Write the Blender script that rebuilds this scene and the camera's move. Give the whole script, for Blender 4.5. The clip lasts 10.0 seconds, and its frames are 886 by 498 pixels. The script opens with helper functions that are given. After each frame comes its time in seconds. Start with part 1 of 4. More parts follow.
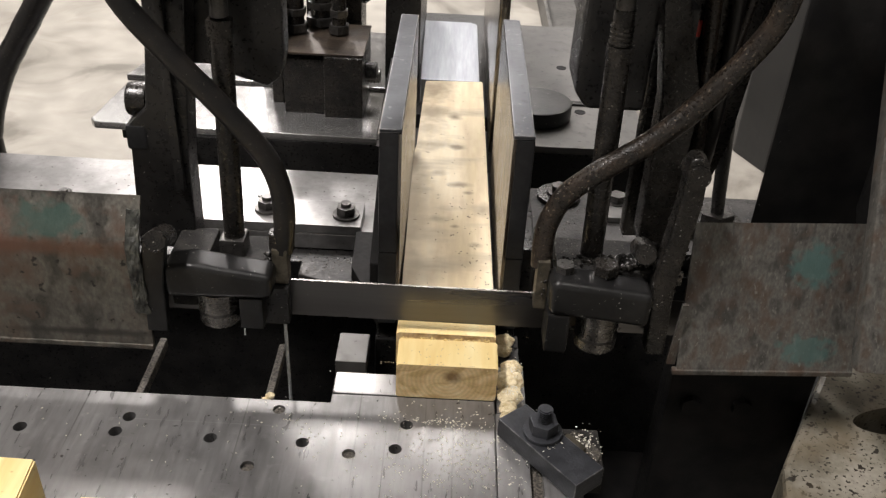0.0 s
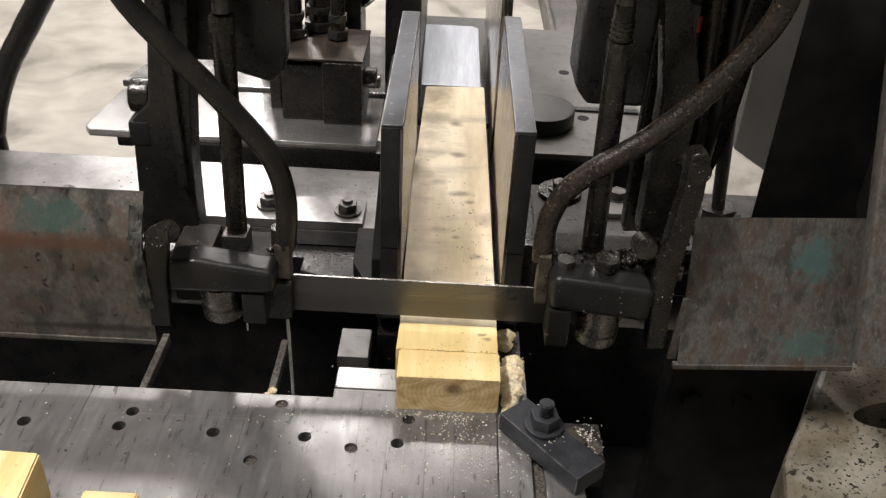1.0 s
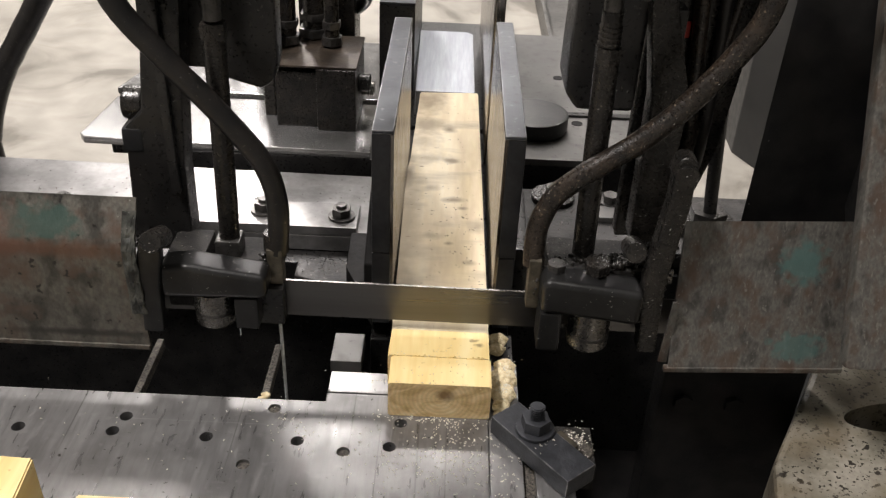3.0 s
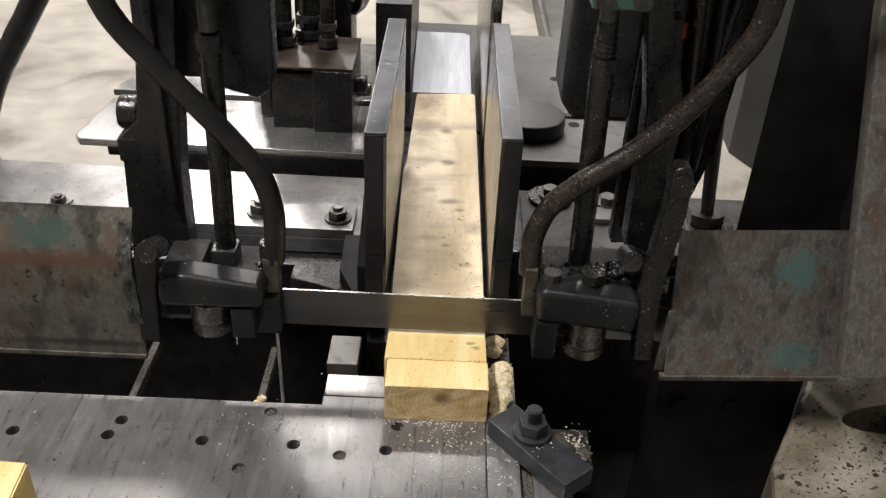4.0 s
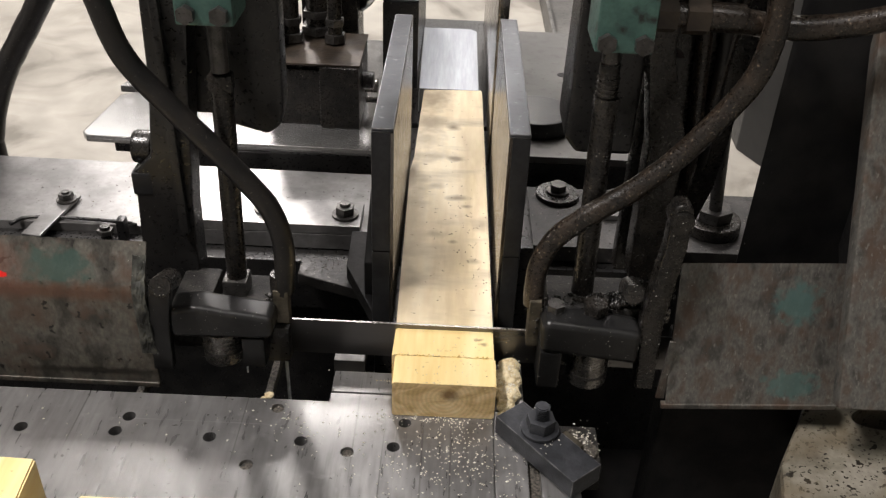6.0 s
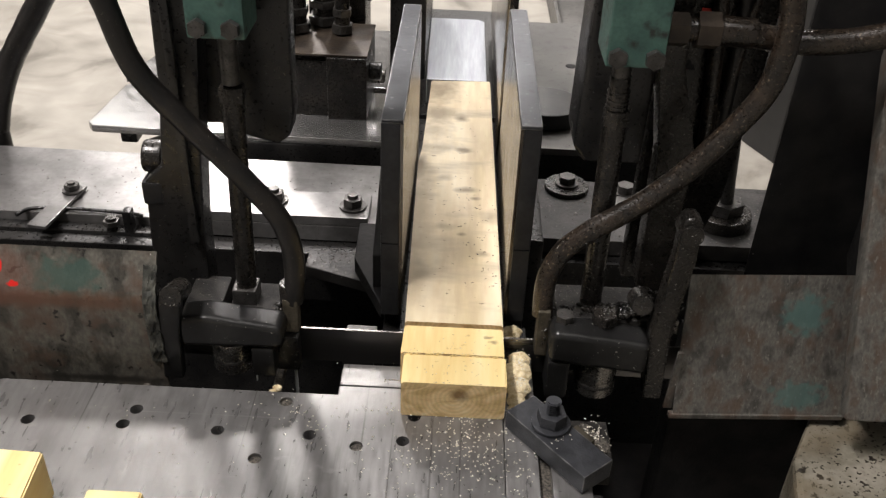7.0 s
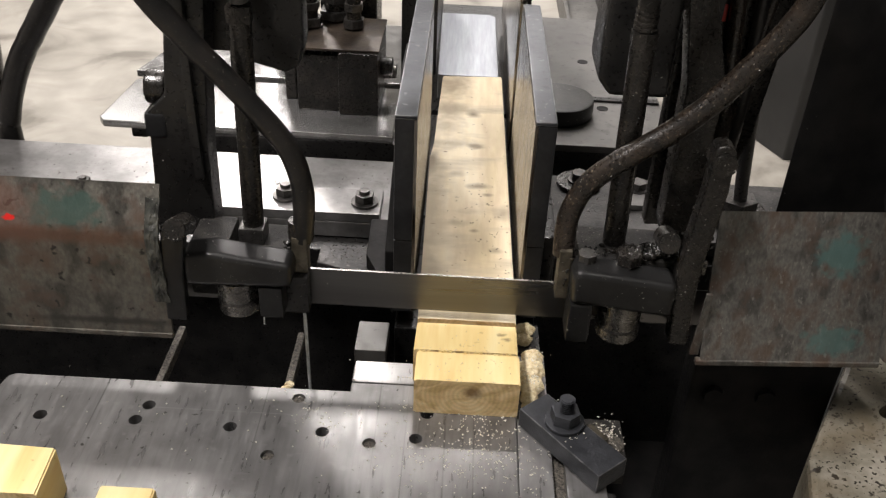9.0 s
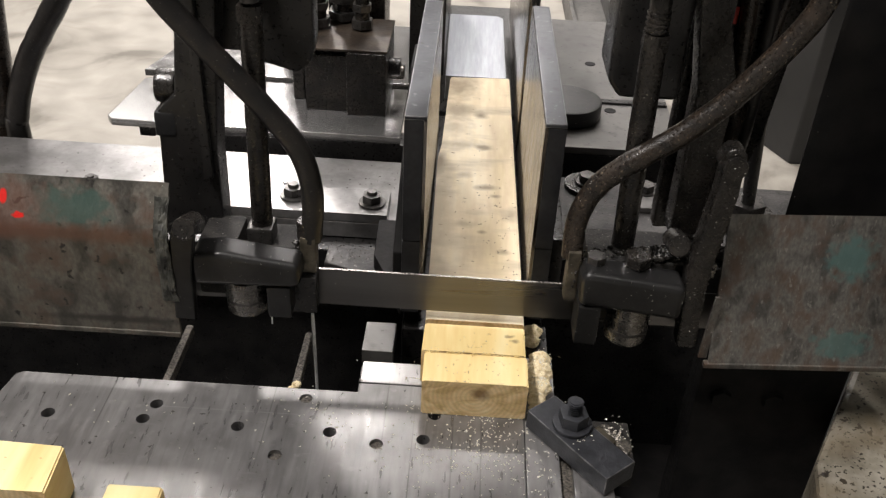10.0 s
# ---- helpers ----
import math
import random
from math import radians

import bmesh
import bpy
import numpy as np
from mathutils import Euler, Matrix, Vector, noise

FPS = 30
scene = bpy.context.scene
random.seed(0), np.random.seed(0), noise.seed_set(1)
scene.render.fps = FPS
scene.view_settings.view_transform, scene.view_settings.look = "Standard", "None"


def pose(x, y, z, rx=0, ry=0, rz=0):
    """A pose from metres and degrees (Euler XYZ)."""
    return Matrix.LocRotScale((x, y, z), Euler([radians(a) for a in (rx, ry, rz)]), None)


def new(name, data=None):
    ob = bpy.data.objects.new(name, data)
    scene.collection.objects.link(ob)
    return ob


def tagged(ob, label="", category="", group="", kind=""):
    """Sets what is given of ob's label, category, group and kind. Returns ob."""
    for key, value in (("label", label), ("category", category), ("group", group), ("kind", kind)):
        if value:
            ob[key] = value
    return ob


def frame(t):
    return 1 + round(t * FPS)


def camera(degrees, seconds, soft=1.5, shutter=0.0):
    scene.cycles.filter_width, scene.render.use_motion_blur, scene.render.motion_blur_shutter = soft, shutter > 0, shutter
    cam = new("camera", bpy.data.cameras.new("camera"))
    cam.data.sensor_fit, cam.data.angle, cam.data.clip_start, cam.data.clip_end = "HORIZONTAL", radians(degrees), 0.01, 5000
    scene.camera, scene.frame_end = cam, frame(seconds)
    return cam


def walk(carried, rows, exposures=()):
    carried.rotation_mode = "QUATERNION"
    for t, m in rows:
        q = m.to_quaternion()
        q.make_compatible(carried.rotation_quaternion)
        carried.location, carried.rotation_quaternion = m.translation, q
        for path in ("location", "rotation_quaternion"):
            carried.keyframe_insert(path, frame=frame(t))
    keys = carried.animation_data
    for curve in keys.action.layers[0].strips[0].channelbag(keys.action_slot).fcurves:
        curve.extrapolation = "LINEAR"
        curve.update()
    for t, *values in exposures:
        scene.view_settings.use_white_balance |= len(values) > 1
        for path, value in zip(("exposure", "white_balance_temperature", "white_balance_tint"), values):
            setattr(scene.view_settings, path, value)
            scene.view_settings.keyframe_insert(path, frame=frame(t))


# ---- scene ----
cam = camera(52.08, 10.0, soft=1.3, shutter=0.4)
# t, eye x y z, turn to the left, tilt down, lean to the left
ROWS = [
    (0, 0.0325, -0.5790, 0.5566, -0.25, 33.24, 3.12),
    (0.5, 0.0315, -0.5825, 0.5565, -0.15, 33.21, 2.98),
    (1, 0.0325, -0.5838, 0.5555, -0.15, 33.29, 2.99),
    (1.5, 0.0363, -0.5863, 0.5570, -0.14, 33.06, 2.97),
    (2, 0.0379, -0.5876, 0.5590, -0.07, 32.84, 2.87),
    (2.5, 0.0393, -0.5890, 0.5589, -0.03, 33.03, 2.78),
    (4, 0.0414, -0.5842, 0.5591, -0.28, 33.01, 2.73),
    (4.5, 0.0417, -0.5848, 0.5583, -0.22, 33.12, 2.72),
    (5, 0.0415, -0.5853, 0.5575, -0.18, 33.21, 2.73),
    (5.5, 0.0409, -0.5846, 0.5578, 0.05, 33.14, 2.57),
    (7, 0.0335, -0.5757, 0.5538, 0.34, 33.77, 2.59),
    (7.5, 0.0271, -0.5720, 0.5519, 0.54, 34.05, 2.70),
    (8, 0.0255, -0.5709, 0.5522, 0.73, 33.90, 2.73),
    (8.5, 0.0273, -0.5717, 0.5521, 0.73, 33.92, 2.73),
    (9, 0.0269, -0.5719, 0.5527, 0.78, 34.10, 2.59),
    (9.5, 0.0224, -0.5731, 0.5515, 1.00, 34.12, 2.69),
    (10, 0.0220, -0.5716, 0.5519, 1.01, 34.03, 2.88),
]
walk(cam, [(t, pose(x, y, z, 0, 0, yaw) @ pose(0, 0, 0, 90 - down) @ pose(0, 0, 0, 0, 0, lean)) for t, x, y, z, yaw, down, lean in ROWS])
scene.view_settings.exposure = 0.0

# ---- world and lamps: a closed hall lit by unseen ceiling fixtures ----
world = bpy.data.worlds.new("hall_air")
scene.world = world
world.use_nodes = True
world.node_tree.nodes["Background"].inputs[0].default_value = (0.9, 0.95, 1.0, 1)
world.node_tree.nodes["Background"].inputs[1].default_value = 0.02

CEIL = 3.3
FLOOR = -0.76
# x, y, power, width, length
# unseen fixtures, placed to suit highlights and shade; last two fill from the front
LAMPS = [(0.10, 1.95, 54, 0.3, 1.2), (-0.25, 3.20, 62, 1.0, 0.6), (-1.15, 2.80, 28, 0.9, 0.4), (-1.45, 4.9, 235, 0.4, 0.6), (1.45, 3.6, 22, 0.2, 0.6), (-2.9, 6.0, 10, 0.7, 1.2), (-1.6, 7.9, 12, 0.5, 1.2), (0.5, 6.8, 45, 0.5, 1.2), (-1.30, -0.60, 132, 0.3, 1.2), (0.9, -1.2, 10, 0.3, 1.2)]
for lx, ly, watts, wide, deep in LAMPS:
    data = bpy.data.lights.new("ceiling_lamp", "AREA")
    data.shape, data.size, data.size_y, data.energy, data.color = "RECTANGLE", wide, deep, watts, (1.0, 0.937, 0.915)
    lamp = new("ceiling_lamp", data)
    lamp.matrix_world = pose(lx, ly, CEIL - 0.13)


# ---- node materials ----
def material(name, colors, scale=40.0, rough=(0.4, 0.6), metal=0.0, bump=0.15, stretch=(1, 1, 1), detail_scale=None, spec=0.5, coat=0.0, distort=0.0, contrast=(0.35, 0.65), grain=0.35):
    """Two noises mix the colours; a finer one gives grain and bump."""
    m = bpy.data.materials.new(name)
    m.use_nodes = True
    nt = m.node_tree
    bsdf = nt.nodes["Principled BSDF"]
    tc = nt.nodes.new("ShaderNodeTexCoord")
    mp = nt.nodes.new("ShaderNodeMapping")
    mp.inputs["Scale"].default_value = stretch
    nt.links.new(tc.outputs["Object"], mp.inputs[0])
    big = nt.nodes.new("ShaderNodeTexNoise")
    big.inputs["Scale"].default_value, big.inputs["Detail"].default_value, big.inputs["Distortion"].default_value = scale, 6, distort
    fine = nt.nodes.new("ShaderNodeTexNoise")
    fine.inputs["Scale"].default_value, fine.inputs["Detail"].default_value = detail_scale or scale * 7, 5
    for n in (big, fine):
        nt.links.new(mp.outputs[0], n.inputs["Vector"])
    ramp = nt.nodes.new("ShaderNodeValToRGB")
    el = ramp.color_ramp.elements
    while len(el) < len(colors):
        el.new(0.5)
    for i, c in enumerate(colors):
        el[i].position = contrast[0] + (contrast[1] - contrast[0]) * i / max(1, len(colors) - 1)
        el[i].color = (*c, 1)
    nt.links.new(big.outputs["Fac"], ramp.inputs[0])
    mix = nt.nodes.new("ShaderNodeMix")
    mix.data_type, mix.blend_type = "RGBA", "OVERLAY"
    mix.inputs[0].default_value = grain
    nt.links.new(ramp.outputs[0], mix.inputs[6])
    nt.links.new(fine.outputs["Fac"], mix.inputs[7])
    nt.links.new(mix.outputs[2], bsdf.inputs["Base Color"])
    rr = nt.nodes.new("ShaderNodeMapRange")
    rr.inputs[1].default_value, rr.inputs[2].default_value = 0.3, 0.7
    rr.inputs[3].default_value, rr.inputs[4].default_value = rough
    nt.links.new(fine.outputs["Fac"], rr.inputs[0])
    nt.links.new(rr.outputs[0], bsdf.inputs["Roughness"])
    bp = nt.nodes.new("ShaderNodeBump")
    bp.inputs["Strength"].default_value, bp.inputs["Distance"].default_value = bump, 0.001
    nt.links.new(fine.outputs["Fac"], bp.inputs["Height"])
    nt.links.new(bp.outputs[0], bsdf.inputs["Normal"])
    bsdf.inputs["Metallic"].default_value = metal
    bsdf.inputs["Specular IOR Level"].default_value = spec
    bsdf.inputs["Coat Weight"].default_value, bsdf.inputs["Coat Roughness"].default_value = coat, 0.14
    return m


def color_socket(m):
    nt = m.node_tree
    bsdf = nt.nodes["Principled BSDF"]
    return nt, bsdf, bsdf.inputs["Base Color"].links[0].from_socket


def blotch(m, color, centre, size, edge=0.25, noise_scale=60.0, wobble=0.5, amount=1.0):
    """A patch of another colour with a ragged outline, at a place of the thing."""
    nt, bsdf, base = color_socket(m)
    tc = nt.nodes.new("ShaderNodeTexCoord")
    mp = nt.nodes.new("ShaderNodeMapping")
    mp.vector_type = "TEXTURE"
    mp.inputs["Location"].default_value, mp.inputs["Scale"].default_value = centre, size
    nt.links.new(tc.outputs["Object"], mp.inputs[0])
    ln = nt.nodes.new("ShaderNodeVectorMath")
    ln.operation = "LENGTH"
    nt.links.new(mp.outputs[0], ln.inputs[0])
    ns = nt.nodes.new("ShaderNodeTexNoise")
    ns.inputs["Scale"].default_value, ns.inputs["Detail"].default_value = noise_scale, 5
    nt.links.new(tc.outputs["Object"], ns.inputs["Vector"])
    ad = nt.nodes.new("ShaderNodeMath")
    ad.operation = "MULTIPLY_ADD"
    nt.links.new(ns.outputs["Fac"], ad.inputs[0])
    ad.inputs[1].default_value = wobble * 2
    nt.links.new(ln.outputs["Value"], ad.inputs[2])
    mr = nt.nodes.new("ShaderNodeMapRange")
    nt.links.new(ad.outputs[0], mr.inputs[0])
    mr.inputs[1].default_value, mr.inputs[2].default_value = 1 + wobble - edge, 1 + wobble + edge
    mr.inputs[3].default_value, mr.inputs[4].default_value = amount, 0
    mix = nt.nodes.new("ShaderNodeMix")
    mix.data_type = "RGBA"
    nt.links.new(mr.outputs[0], mix.inputs[0])
    nt.links.new(base, mix.inputs[6])
    mix.inputs[7].default_value = (*color, 1)
    nt.links.new(mix.outputs[2], bsdf.inputs["Base Color"])


def speckle(m, color, scale, low, high, stretch=(1, 1, 1), amount=1.0):
    """Scattered flecks of another colour all over a material."""
    nt, bsdf, base = color_socket(m)
    tc = nt.nodes.new("ShaderNodeTexCoord")
    ns = nt.nodes.new("ShaderNodeTexNoise")
    ns.inputs["Scale"].default_value, ns.inputs["Detail"].default_value = scale, 4
    mp = nt.nodes.new("ShaderNodeMapping")
    mp.inputs["Scale"].default_value = stretch
    nt.links.new(tc.outputs["Object"], mp.inputs[0])
    nt.links.new(mp.outputs[0], ns.inputs["Vector"])
    mr = nt.nodes.new("ShaderNodeMapRange")
    mr.inputs[1].default_value, mr.inputs[2].default_value, mr.inputs[4].default_value = low, high, amount
    nt.links.new(ns.outputs["Fac"], mr.inputs[0])
    mix = nt.nodes.new("ShaderNodeMix")
    mix.data_type = "RGBA"
    nt.links.new(mr.outputs[0], mix.inputs[0])
    nt.links.new(base, mix.inputs[6])
    mix.inputs[7].default_value = (*color, 1)
    nt.links.new(mix.outputs[2], bsdf.inputs["Base Color"])


def plain(name, color, rough=0.5, metal=0.0, glow=0.0):
    m = bpy.data.materials.new(name)
    m.use_nodes = True
    b = m.node_tree.nodes["Principled BSDF"]
    b.inputs["Base Color"].default_value, b.inputs["Roughness"].default_value, b.inputs["Metallic"].default_value = (*color, 1), rough, metal
    if glow:
        b.inputs["Emission Color"].default_value, b.inputs["Emission Strength"].default_value = (1.0, 0.97, 0.92, 1), glow
    return m


PLATE = material("ground_steel_plate", [(0.23, 0.227, 0.224), (0.32, 0.316, 0.312)], 9, (0.25, 0.42), 0.65, 0.14, (1.6, 0.3, 1), 110, grain=0.35)
speckle(PLATE, (0.13, 0.125, 0.12), 20, 0.48, 0.74, (1, 1, 1), 0.7)
speckle(PLATE, (0.42, 0.41, 0.40), 90, 0.60, 0.72, (1, 1, 1), 0.35)
speckle(PLATE, (0.38, 0.375, 0.37), 300, 0.60, 0.76, (1, 0.035, 1), 0.35)
speckle(PLATE, (0.08, 0.077, 0.074), 240, 0.57, 0.74, (1, 0.05, 1), 0.25)
speckle(PLATE, (0.34, 0.335, 0.33), 170, 0.67, 0.72, (0.12, 1, 1), 0.35)
speckle(PLATE, (0.06, 0.057, 0.053), 150, 0.68, 0.72)
for cx, cy, sx, sy in ((-0.268, -0.012, 0.0006, 0.034), (-0.128, -0.012, 0.0005, 0.050), (-0.03, -0.02, 0.0006, 0.05), (0.028, -0.08, 0.0007, 0.09), (-0.005, -0.09, 0.0005, 0.07), (0.052, -0.07, 0.0006, 0.06)):
    blotch(PLATE, (0.045, 0.042, 0.040), (cx, cy, 0.0), (sx, sy, 0.05), 0.6, 40, 0.3, 0.5)
blotch(PLATE, (0.36, 0.355, 0.35), (-0.165, -0.018, 0.0), (0.07, 0.0006, 0.05), 0.35, 30, 0.4, 0.7)
BED = material("worn_bed_steel", [(0.155, 0.152, 0.149), (0.225, 0.22, 0.216), (0.30, 0.294, 0.289)], 14, (0.28, 0.38), 0.6, 0.03, (1, 1, 1), 140, grain=0.3)
speckle(BED, (0.06, 0.056, 0.052), 150, 0.69, 0.73)
speckle(BED, (0.12, 0.116, 0.11), 22, 0.54, 0.74, (1, 1, 1), 0.6)
speckle(BED, (0.05, 0.046, 0.042), 330, 0.66, 0.70, (1, 1, 1), 0.7)
DARKBED = material("oily_bed_steel", [(0.014, 0.0135, 0.013), (0.05, 0.047, 0.044)], 38, (0.4, 0.7), 0.2, 0.6)
speckle(DARKBED, (0.30, 0.28, 0.25), 200, 0.67, 0.71)
LEDGE = material("scraped_ledge_steel", [(0.30, 0.298, 0.294), (0.42, 0.416, 0.41)], 12, (0.12, 0.22), 0.75, 0.012, grain=0.2)
speckle(LEDGE, (0.10, 0.095, 0.088), 120, 0.66, 0.71)
SLUDGE = material("caked_oily_swarf", [(0.010, 0.0095, 0.009), (0.030, 0.028, 0.025)], 120, (0.5, 0.8), 0.0, 0.9, spec=0.3)
speckle(SLUDGE, (0.22, 0.20, 0.17), 420, 0.67, 0.71)
OILY = material("oily_black_steel", [(0.010, 0.010, 0.0102), (0.023, 0.022, 0.021)], 38, (0.22, 0.46), 0.1, 0.18, coat=0.10)
GREASE = material("greasy_cast_iron", [(0.0085, 0.008, 0.0072), (0.026, 0.0225, 0.019)], 55, (0.18, 0.44), 0.15, 0.28, coat=0.18)
# pale flecks paint oil glints in along with specks of swarf
speckle(GREASE, (0.20, 0.18, 0.15), 380, 0.70, 0.74)
ARM = material("guide_arm_steel", [(0.015, 0.0152, 0.0155), (0.030, 0.030, 0.0295)], 28, (0.28, 0.40), 0.45, 0.07, grain=0.3, coat=0.06)
# swarf specks and painted glints on the arms
speckle(ARM, (0.30, 0.285, 0.26), 420, 0.71, 0.75)
JAW = material("blued_jaw_steel", [(0.022, 0.023, 0.025), (0.042, 0.043, 0.046)], 30, (0.32, 0.5), 0.5, 0.2)
JAWTOP = material("ground_jaw_edge", [(0.040, 0.044, 0.051), (0.075, 0.080, 0.089)], 22, (0.28, 0.42), 0.7, 0.10, grain=0.4)
speckle(JAWTOP, (0.20, 0.205, 0.21), 130, 0.64, 0.72, (1, 1, 1), 0.6)
speckle(JAWTOP, (0.02, 0.02, 0.021), 90, 0.64, 0.70, (1, 1, 1), 0.6)
JAWFACE = material("brushed_jaw_face", [(0.11, 0.09, 0.072), (0.38, 0.355, 0.325)], 16, (0.18, 0.32), 1.0, 0.3, (3, 9, 0.35), 90)
BAR = material("bright_bar_steel", [(0.25, 0.265, 0.29), (0.34, 0.36, 0.385)], 18, (0.36, 0.5), 0.85, 0.12, (3, 0.25, 1), 120)
BLADE = material("saw_blade_steel", [(0.13, 0.127, 0.124), (0.19, 0.185, 0.18)], 25, (0.26, 0.34), 0.95, 0.03, (0.05, 1, 1), 90, grain=0.15)
HOSE = material("scuffed_rubber_hose", [(0.0075, 0.0073, 0.0071), (0.018, 0.0155, 0.0135)], 50, (0.28, 0.5), 0.0, 0.3)
speckle(HOSE, (0.10, 0.085, 0.07), 420, 0.66, 0.72)
HOSEB = material("brown_stained_hose", [(0.007, 0.006, 0.005), (0.026, 0.018, 0.012)], 60, (0.20, 0.46), 0.0, 0.35, coat=0.22)
speckle(HOSEB, (0.17, 0.13, 0.09), 420, 0.64, 0.70)
NUT = material("dark_bolt_steel", [(0.05, 0.048, 0.045), (0.12, 0.115, 0.11)], 80, (0.25, 0.45), 0.7, 0.3)
CLAMP = material("blackened_clamp_steel", [(0.035, 0.037, 0.042), (0.06, 0.063, 0.07)], 70, (0.35, 0.55), 0.4, 0.3)
CHROME = material("polished_roller_steel", [(0.16, 0.152, 0.142), (0.28, 0.268, 0.25)], 60, (0.22, 0.34), 0.9, 0.03, grain=0.15)
BRASS = material("worn_guide_insert", [(0.07, 0.062, 0.046), (0.16, 0.14, 0.105)], 90, (0.3, 0.5), 0.5, 0.4)
# brown paints a reflection on the valve cap; the couplings are brown themselves
CAPBROWN = material("brown_reflection_and_couplings", [(0.028, 0.022, 0.017), (0.075, 0.058, 0.043)], 40, (0.3, 0.5), 0.3, 0.3)
GREEN = material("green_machine_paint", [(0.045, 0.10, 0.085), (0.07, 0.145, 0.12)], 40, (0.35, 0.5), 0.0, 0.25)
speckle(GREEN, (0.02, 0.022, 0.02), 70, 0.55, 0.68)
RUST_LEFT = material("rusty_worn_guard_paint", [(0.055, 0.052, 0.044), (0.125, 0.118, 0.10), (0.105, 0.084, 0.066)], 46, (0.28, 0.54), 0.2, 0.45, (1, 1, 0.6), 360, grain=0.6)
speckle(RUST_LEFT, (0.105, 0.068, 0.05), 45, 0.52, 0.70, (1, 1, 1), 0.8)
speckle(RUST_LEFT, (0.02, 0.018, 0.016), 110, 0.64, 0.70)
RUST_RIGHT = material("scraped_guard_paint", [(0.06, 0.057, 0.051), (0.125, 0.12, 0.107), (0.098, 0.078, 0.062)], 80, (0.36, 0.6), 0.2, 0.4, (1, 1, 0.5), 460, grain=0.65)
speckle(RUST_RIGHT, (0.095, 0.06, 0.042), 55, 0.52, 0.70, (1, 1, 0.6), 0.8)
speckle(RUST_RIGHT, (0.19, 0.18, 0.16), 330, 0.60, 0.70, (1, 1, 0.4), 0.8)
WOOD = material("grimy_shaded_pine", [(0.57, 0.46, 0.28), (0.71, 0.60, 0.405), (0.79, 0.695, 0.495)], 16, (0.5, 0.7), 0.0, 0.2, (1.4, 0.22, 1.4), 90, grain=0.3)
FRESH = material("fresh_pine", [(0.80, 0.60, 0.25), (0.87, 0.69, 0.33), (0.90, 0.75, 0.40)], 24, (0.5, 0.7), 0.0, 0.2, (2.0, 0.2, 2.0), 100, grain=0.25)
ENDGRAIN = material("pine_end_grain", [(0.58, 0.40, 0.17), (0.77, 0.57, 0.29), (0.83, 0.65, 0.37)], 30, (0.6, 0.8), 0.0, 0.5, (1, 3, 1.6), 150, distort=1.8)
CHIPS = material("pine_sawdust", [(0.60, 0.48, 0.27), (0.86, 0.76, 0.53)], 200, (0.7, 0.9), 0.0, 0.8)
CONCRETE = material("stained_concrete", [(0.15, 0.138, 0.116), (0.265, 0.247, 0.213), (0.32, 0.30, 0.262)], 2.6, (0.35, 0.55), 0.0, 0.05, (1, 1, 1), 11, distort=1.1, contrast=(0.34, 0.54))
PAINTED = material("dusty_grey_plate", [(0.09, 0.088, 0.083), (0.15, 0.146, 0.137)], 9, (0.4, 0.55), 0.35, 0.12)
CABINET = material("grey_cabinet_paint", [(0.011, 0.0115, 0.012), (0.020, 0.020, 0.0195)], 5, (0.4, 0.55))
# worn edge steel, lightened so bevels carry a painted highlight
WORN_LIT = material("worn_edge_highlight", [(0.06, 0.062, 0.066), (0.26, 0.26, 0.265)], 70, (0.32, 0.46), 0.8, 0.2)
speckle(PAINTED, (0.04, 0.038, 0.035), 60, 0.54, 0.72, (1, 1, 1), 0.5)
speckle(PAINTED, (0.04, 0.036, 0.032), 170, 0.67, 0.71)
CAST = material("oil_spotted_cream_casting", [(0.12, 0.105, 0.078), (0.21, 0.195, 0.152), (0.27, 0.25, 0.205)], 24, (0.35, 0.55), 0.0, 0.3)
speckle(CAST, (0.03, 0.025, 0.018), 260, 0.60, 0.64)
speckle(CAST, (0.025, 0.021, 0.016), 120, 0.61, 0.65)
speckle(CAST, (0.16, 0.13, 0.085), 20, 0.50, 0.75)
# matte near-black of the sump, housing and other black parts
PIT = material("matte_near_black", [(0.010, 0.010, 0.0105), (0.021, 0.020, 0.019)], 30, (0.6, 0.8), 0.0, 0.4, spec=0.15)
GRIT = material("swarf_grit", [(0.03, 0.028, 0.026), (0.20, 0.18, 0.15)], 420, (0.4, 0.7), 0.2, 1.0)
WALL = material("hall_wall_paint", [(0.50, 0.50, 0.48), (0.58, 0.58, 0.56)], 2, (0.6, 0.8), 0.0, 0.05)
ROOF = material("hall_ceiling_paint", [(0.42, 0.42, 0.41), (0.5, 0.5, 0.49)], 2, (0.6, 0.8), 0.0, 0.05)
RED = plain("red_paint", (0.55, 0.03, 0.02), 0.4)
FLAKE = material("flaking_grey_green_paint", [(0.018, 0.018, 0.016), (0.05, 0.052, 0.045), (0.10, 0.10, 0.085)], 90, (0.3, 0.5), 0.1, 0.4)
PALE = material("pale_wood_flecks", [(0.74, 0.70, 0.58), (0.90, 0.88, 0.80)], 300, (0.6, 0.8), 0.0, 0.3)
FLECK = material("wet_swarf", [(0.30, 0.29, 0.27), (0.62, 0.60, 0.56)], 300, (0.15, 0.3), 0.3, 0.1)
WATER = material("milky_coolant", [(0.5, 0.52, 0.52), (0.7, 0.72, 0.72)], 200, (0.1, 0.25), 0.0, 0.3)
LAMPGLOW = plain("lamp_diffuser", (0.9, 0.9, 0.88), 0.5, 0.0, 3.0)


